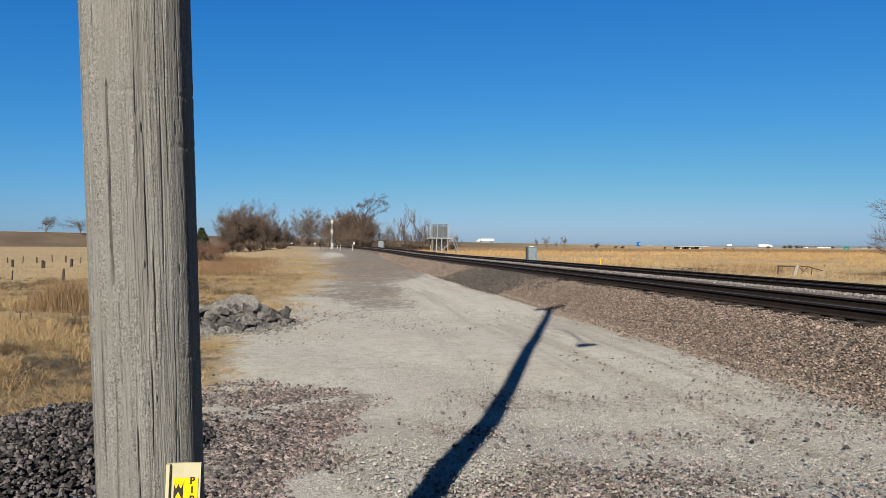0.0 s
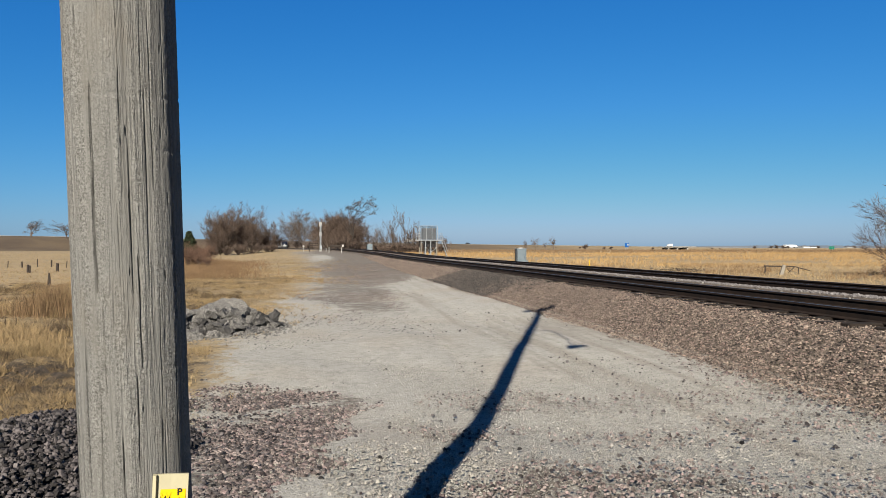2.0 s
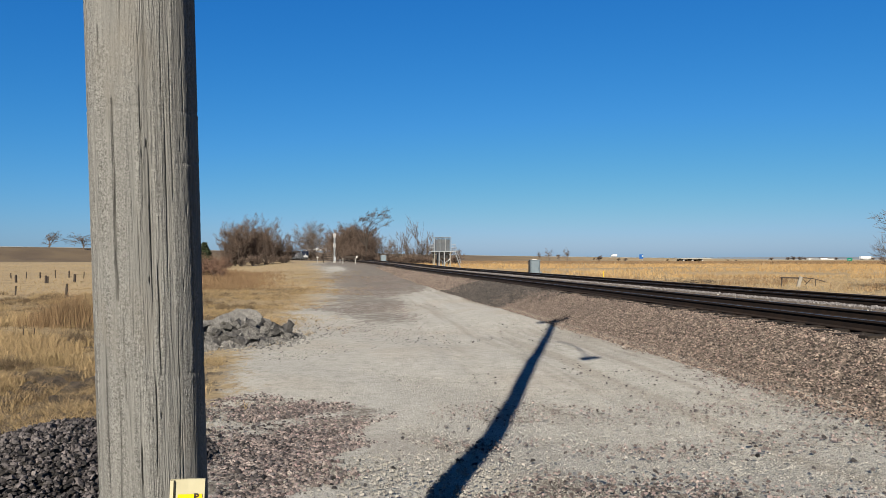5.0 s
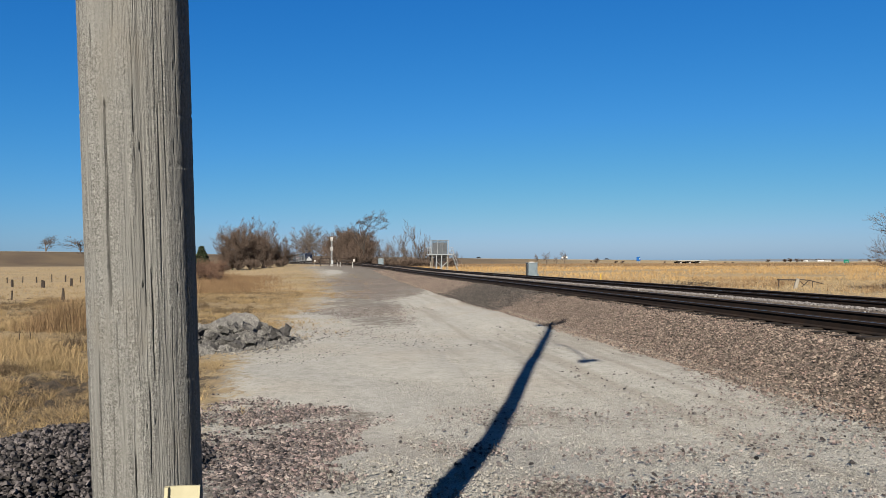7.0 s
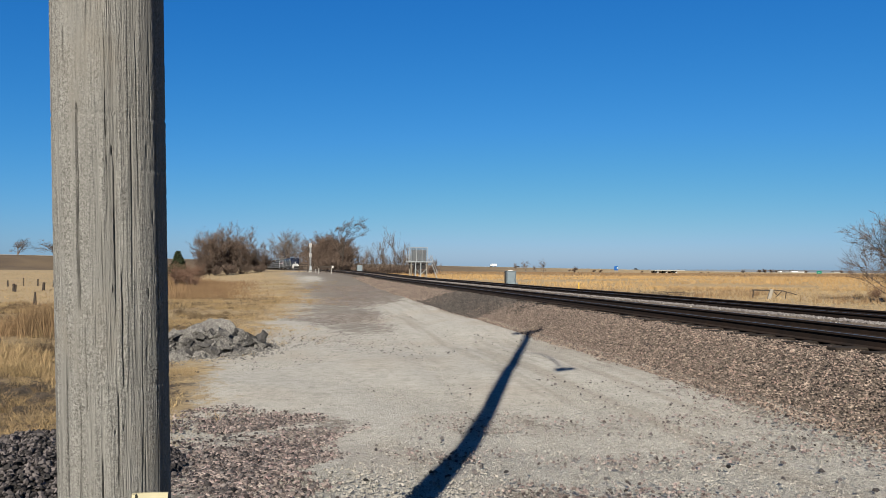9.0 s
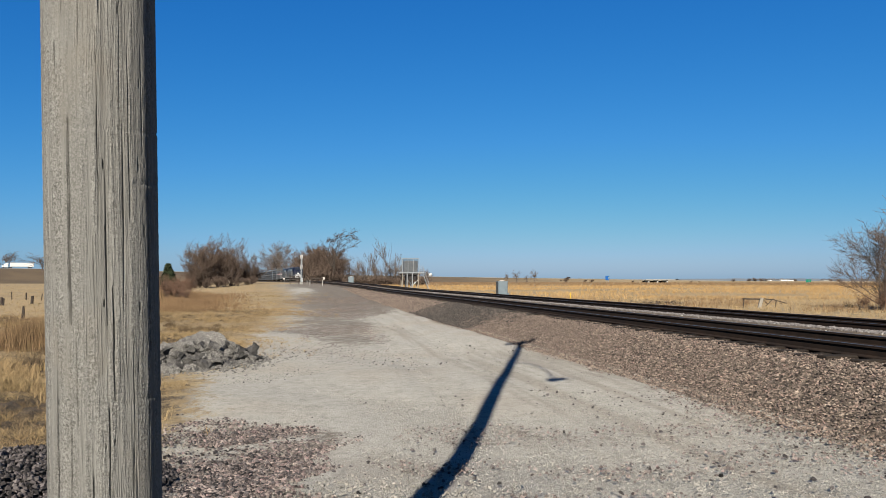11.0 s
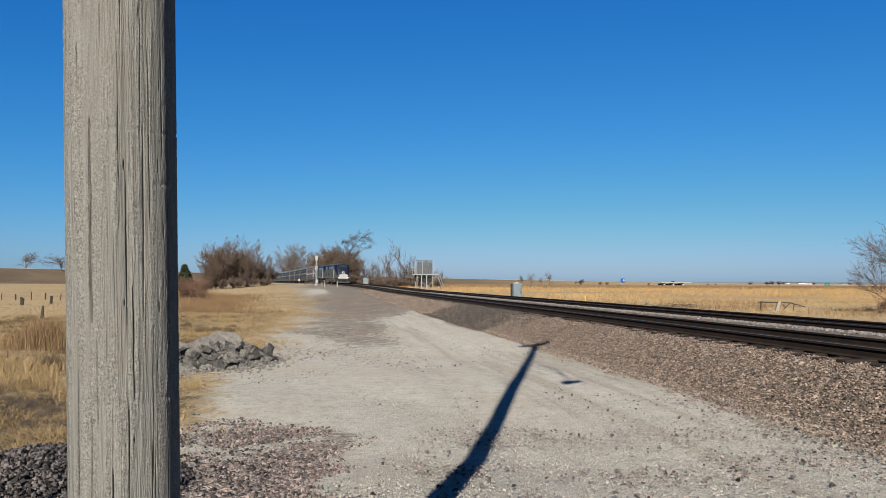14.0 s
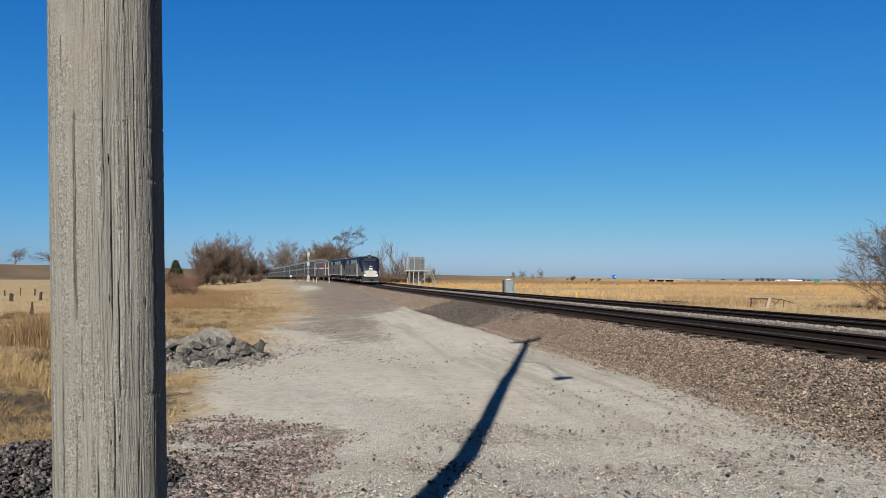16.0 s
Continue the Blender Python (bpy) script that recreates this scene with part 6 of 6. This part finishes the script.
def make_coach():
    """A two-level stainless passenger coach."""
    t = thing("passenger_coach", pose(0, 0, 0), "two-level stainless steel passenger coach with dark window bands", "passenger coach", "train")
    w = 1.55
    sec = [(-12.85, w, 0.5, 4.35, 4.93), (-12.8, w, 0.5, 4.35, 4.93), (12.8, w, 0.5, 4.35, 4.93), (12.85, w, 0.5, 4.35, 4.93)]
    loft(sec, [M["stainless"], M["roof"]], lambda c: 1 if c.z > 4.62 else 0, "body", t)
    win = shared("window", boxm((0, 0, 0), (0.03, 1.35, 0.62), bevel=0.01), M["glass"])
    for sx in (-1, 1):
        part("window_band", boxm((sx * (w + 0.002), 0, 3.62), (0.02, 25.0, 1.05)), M["dark"], t, "dark upper window band")
        part("window_band", boxm((sx * (w + 0.002), 0, 1.8), (0.02, 24.0, 1.0)), M["dark"], t, "dark lower window band")
        part("stripe", boxm((sx * (w + 0.004), 0, 2.72), (0.02, 25.4, 0.10)), M["loco_white"], t)
        part("flute", boxm((sx * (w + 0.02), 0, 4.3), (0.05, 25.5, 0.12)), M["loco_white"], t)
        part("skirt", boxm((sx * (w - 0.02), 0, 0.85), (0.05, 25.4, 0.5)), M["stainless"], t)
        for k in range(13):
            add_shared("window", win, t, (sx * (w + 0.012), -11.2 + 1.87 * k, 3.62))
        for k in range(10):
            add_shared("window", win, t, (sx * (w + 0.012), -9.0 + 2.0 * k, 1.75))
        part("door", boxm((sx * (w + 0.014), 0.9, 1.6), (0.03, 0.85, 1.9), bevel=0.01), M["stainless"], t)
        for yy in (-12.75, 12.75):
            part("end_post", boxm((sx * (w + 0.01), yy, 2.6), (0.06, 0.22, 4.0)), M["cabinet"], t, "pale end post")
    for yy in (-12.98, 12.98):
        part("diaphragm", boxm((0, yy, 3.0), (1.5, 0.26, 2.6), bevel=0.03), M["dark"], t)
    bogie(t, -9.1, 2, 2.6)
    bogie(t, 9.1, 2, 2.6)
    part("underbody", boxm((0, 0, 0.55), (2.4, 11, 0.5), bevel=0.05), M["dark"], t)
    for k in range(3):
        part("roof_unit", boxm((0, -7 + 7 * k, 4.95), (1.2, 2.4, 0.12), bevel=0.03), M["roof"], t)
    return t


def make_baggage():
    """A low single-level baggage car with striped side."""
    t = thing("baggage_car", pose(0, 0, 0), "low silver baggage car with red and blue side stripes", "baggage car", "train")
    w = 1.52
    sec = [(-12.6, w, 0.75, 3.55, 4.05), (-12.55, w, 0.75, 3.55, 4.05), (12.55, w, 0.75, 3.55, 4.05), (12.6, w, 0.75, 3.55, 4.05)]
    loft(sec, [M["stainless"], M["roof"]], lambda c: 1 if c.z > 3.85 else 0, "body", t)
    for sx in (-1, 1):
        for z, m in ((2.62, "red"), (2.42, "white"), (2.22, "loco_blue")):
            part("stripe", boxm((sx * (w + 0.004), 0, z), (0.02, 25.0, 0.19)), M[m], t)
        for yy in (-6.2, 6.2):
            part("sliding_door", boxm((sx * (w + 0.02), yy, 2.15), (0.05, 2.4, 2.5), bevel=0.01), M["stainless"], t)
        for yy in (-12.5, -5.0, -7.4, 12.5):
            part("door_post", boxm((sx * (w + 0.03), yy, 2.2), (0.06, 0.22, 2.7)), M["loco_white"], t)
    for yy in (-12.75, 12.75):
        part("diaphragm", boxm((0, yy, 2.3), (1.3, 0.3, 2.3), bevel=0.03), M["dark"], t)
    bogie(t, -9.0, 2, 2.6)
    bogie(t, 9.0, 2, 2.6)
    part("underbody", boxm((0, 0, 0.6), (2.4, 10, 0.4), bevel=0.05), M["dark"], t)
    return t


def make_box_truck():
    t = thing("box_truck", pose(0, 0, 0), "white box truck driving on the highway", "truck", "highway trucks")
    part("cargo_box", boxm((0, 1.2, 2.1), (2.4, 5.2, 2.4), bevel=0.05), M["white"], t)
    part("chassis", boxm((0, 0.4, 0.75), (2.0, 7.0, 0.25)), M["dark"], t)
    part("cab", boxm((0, -2.6, 1.55), (2.1, 1.9, 1.6), bevel=0.2), M["white"], t)
    part("windscreen", boxm((0, -3.56, 1.85), (1.8, 0.05, 0.6)), M["glass"], t)
    for sx in (-1, 1):
        for yy in (-2.6, 2.4):
            part("wheel", tubem((sx * 0.75, yy, 0.45), (sx * 1.05, yy, 0.45), 0.45, 0.45, 14), M["tyre"], t)
    return t


def make_semi():
    t = thing("semi_truck", pose(0, 0, 0), "white semi truck with box trailer on the highway", "truck", "highway trucks")
    part("trailer", boxm((0, 2.2, 2.6), (2.6, 14.6, 2.85), bevel=0.05), M["white"], t)
    part("trailer_frame", boxm((0, 2.2, 1.08), (2.3, 14, 0.2)), M["dark"], t)
    part("cab", boxm((0, -7.6, 2.0), (2.4, 2.6, 2.6), bevel=0.25), M["white"], t)
    part("sleeper_roof", boxm((0, -6.9, 3.45), (2.3, 1.8, 0.6), bevel=0.2), M["white"], t)
    part("hood", boxm((0, -9.4, 1.35), (2.1, 1.6, 1.2), bevel=0.2), M["white"], t)
    part("windscreen", boxm((0, -8.93, 2.6), (2.0, 0.05, 0.8)), M["glass"], t)
    for sx in (-1, 1):
        for yy in (-9.2, -5.6, -4.4, 6.6, 7.9):
            part("wheel", tubem((sx * 0.85, yy, 0.5), (sx * 1.2, yy, 0.5), 0.5, 0.5, 14), M["tyre"], t)
    return t


def make_car():
    t = thing("car", pose(0, 0, 0), "dark car driving on the highway", "car", "highway cars")
    prof = [(-2.3, 0.45), (2.3, 0.45), (2.35, 0.95), (2.0, 1.05), (1.6, 1.65), (-0.5, 1.7), (-1.2, 1.1), (-2.25, 0.98)]
    bm = extrude_outline(prof, "x", -0.9, 0.9)
    part("body", bm, M["ink"], t)
    for sx in (-1, 1):
        part("side_window", boxm((sx * 0.91, 0.5, 1.35), (0.02, 1.9, 0.4)), M["glass"], t)
        for yy in (-1.4, 1.4):
            part("wheel", tubem((sx * 0.7, yy, 0.34), (sx * 0.93, yy, 0.34), 0.34, 0.34, 14), M["tyre"], t)
    return t


LOCO = make_locomotive()
TRAIN = [(LOCO, 10.5), (copy_thing(LOCO, pose(0, 0, 0)), 31.8)]
TRAIN.append((make_baggage(), 55.6))
COACH = make_coach()
for k in range(10):
    TRAIN.append((COACH if k == 0 else copy_thing(COACH, pose(0, 0, 0)), 81.9 + 26.2 * k))
SEMI = make_semi()
CAR = make_car()
# (seconds, bearing) along the highway and the way each drives
ROAD = [(SEMI, ((0, 859), (1, 814), (8, 363), (11.3, 75), (12, 15), (16, -330)), -1), (make_box_truck(), ((0, 1290), (7, 998), (9, 910), (16, 560)), -1), (copy_thing(SEMI, pose(0, 0, 0)), ((0, 1361), (16, 1921)), 1),
        (CAR, ((0, 756), (16, 1492)), 1), (copy_thing(CAR, pose(0, 0, 0)), ((0, 470), (16, 1334)), 1)]

# ---- what moves ----
def nose_y(t):
    r = 16 - t
    return 106 + 21.5 * r - 0.1 * r * r


def motions():
    ys = np.arange(60, 900, 0.5)
    arc = np.concatenate([[0], np.cumsum(np.hypot(np.diff(ys), np.diff(track_x(ys))))])
    times = [0.5 * k for k in range(33)]
    for ob, back in TRAIN:
        rows = []
        for t in times:
            s = np.interp(nose_y(t), ys, arc) + back
            y0, y1 = (float(np.interp(s + o, arc, ys)) for o in (-8, 8))
            p, q = (Vector((float(track_x(v)), v, RAIL_TOP + float(rise(v)))) for v in (y0, y1))
            c = (p + q) / 2
            d = q - p
            rows.append((t, pose(c.x, c.y, c.z, math.degrees(math.atan2(d.z, d.xy.length)), 0, math.degrees(math.atan2(-d.x, d.y)))))
        walk(ob, rows)
    for ob, course, way in ROAD:
        rows = []
        for t in times:
            k = (float(np.interp(t, *zip(*course))) - 784) / 1241
            y = 700.0
            for _ in range(12):
                y = 0.5 * y + 0.5 * float(highway(k * y)[0])
            x = k * y
            yh, zh = (float(v) for v in highway(x))
            a = math.degrees(math.atan2(float(highway(x + 5)[0]) - yh, 5))
            # noses point along -y of the thing
            rows.append((t, pose(x, yh + (0 if way < 0 else 10), zh + 0.3, 0, 0, a - 90 if way < 0 else a + 90)))
        walk(ob, rows)


motions()
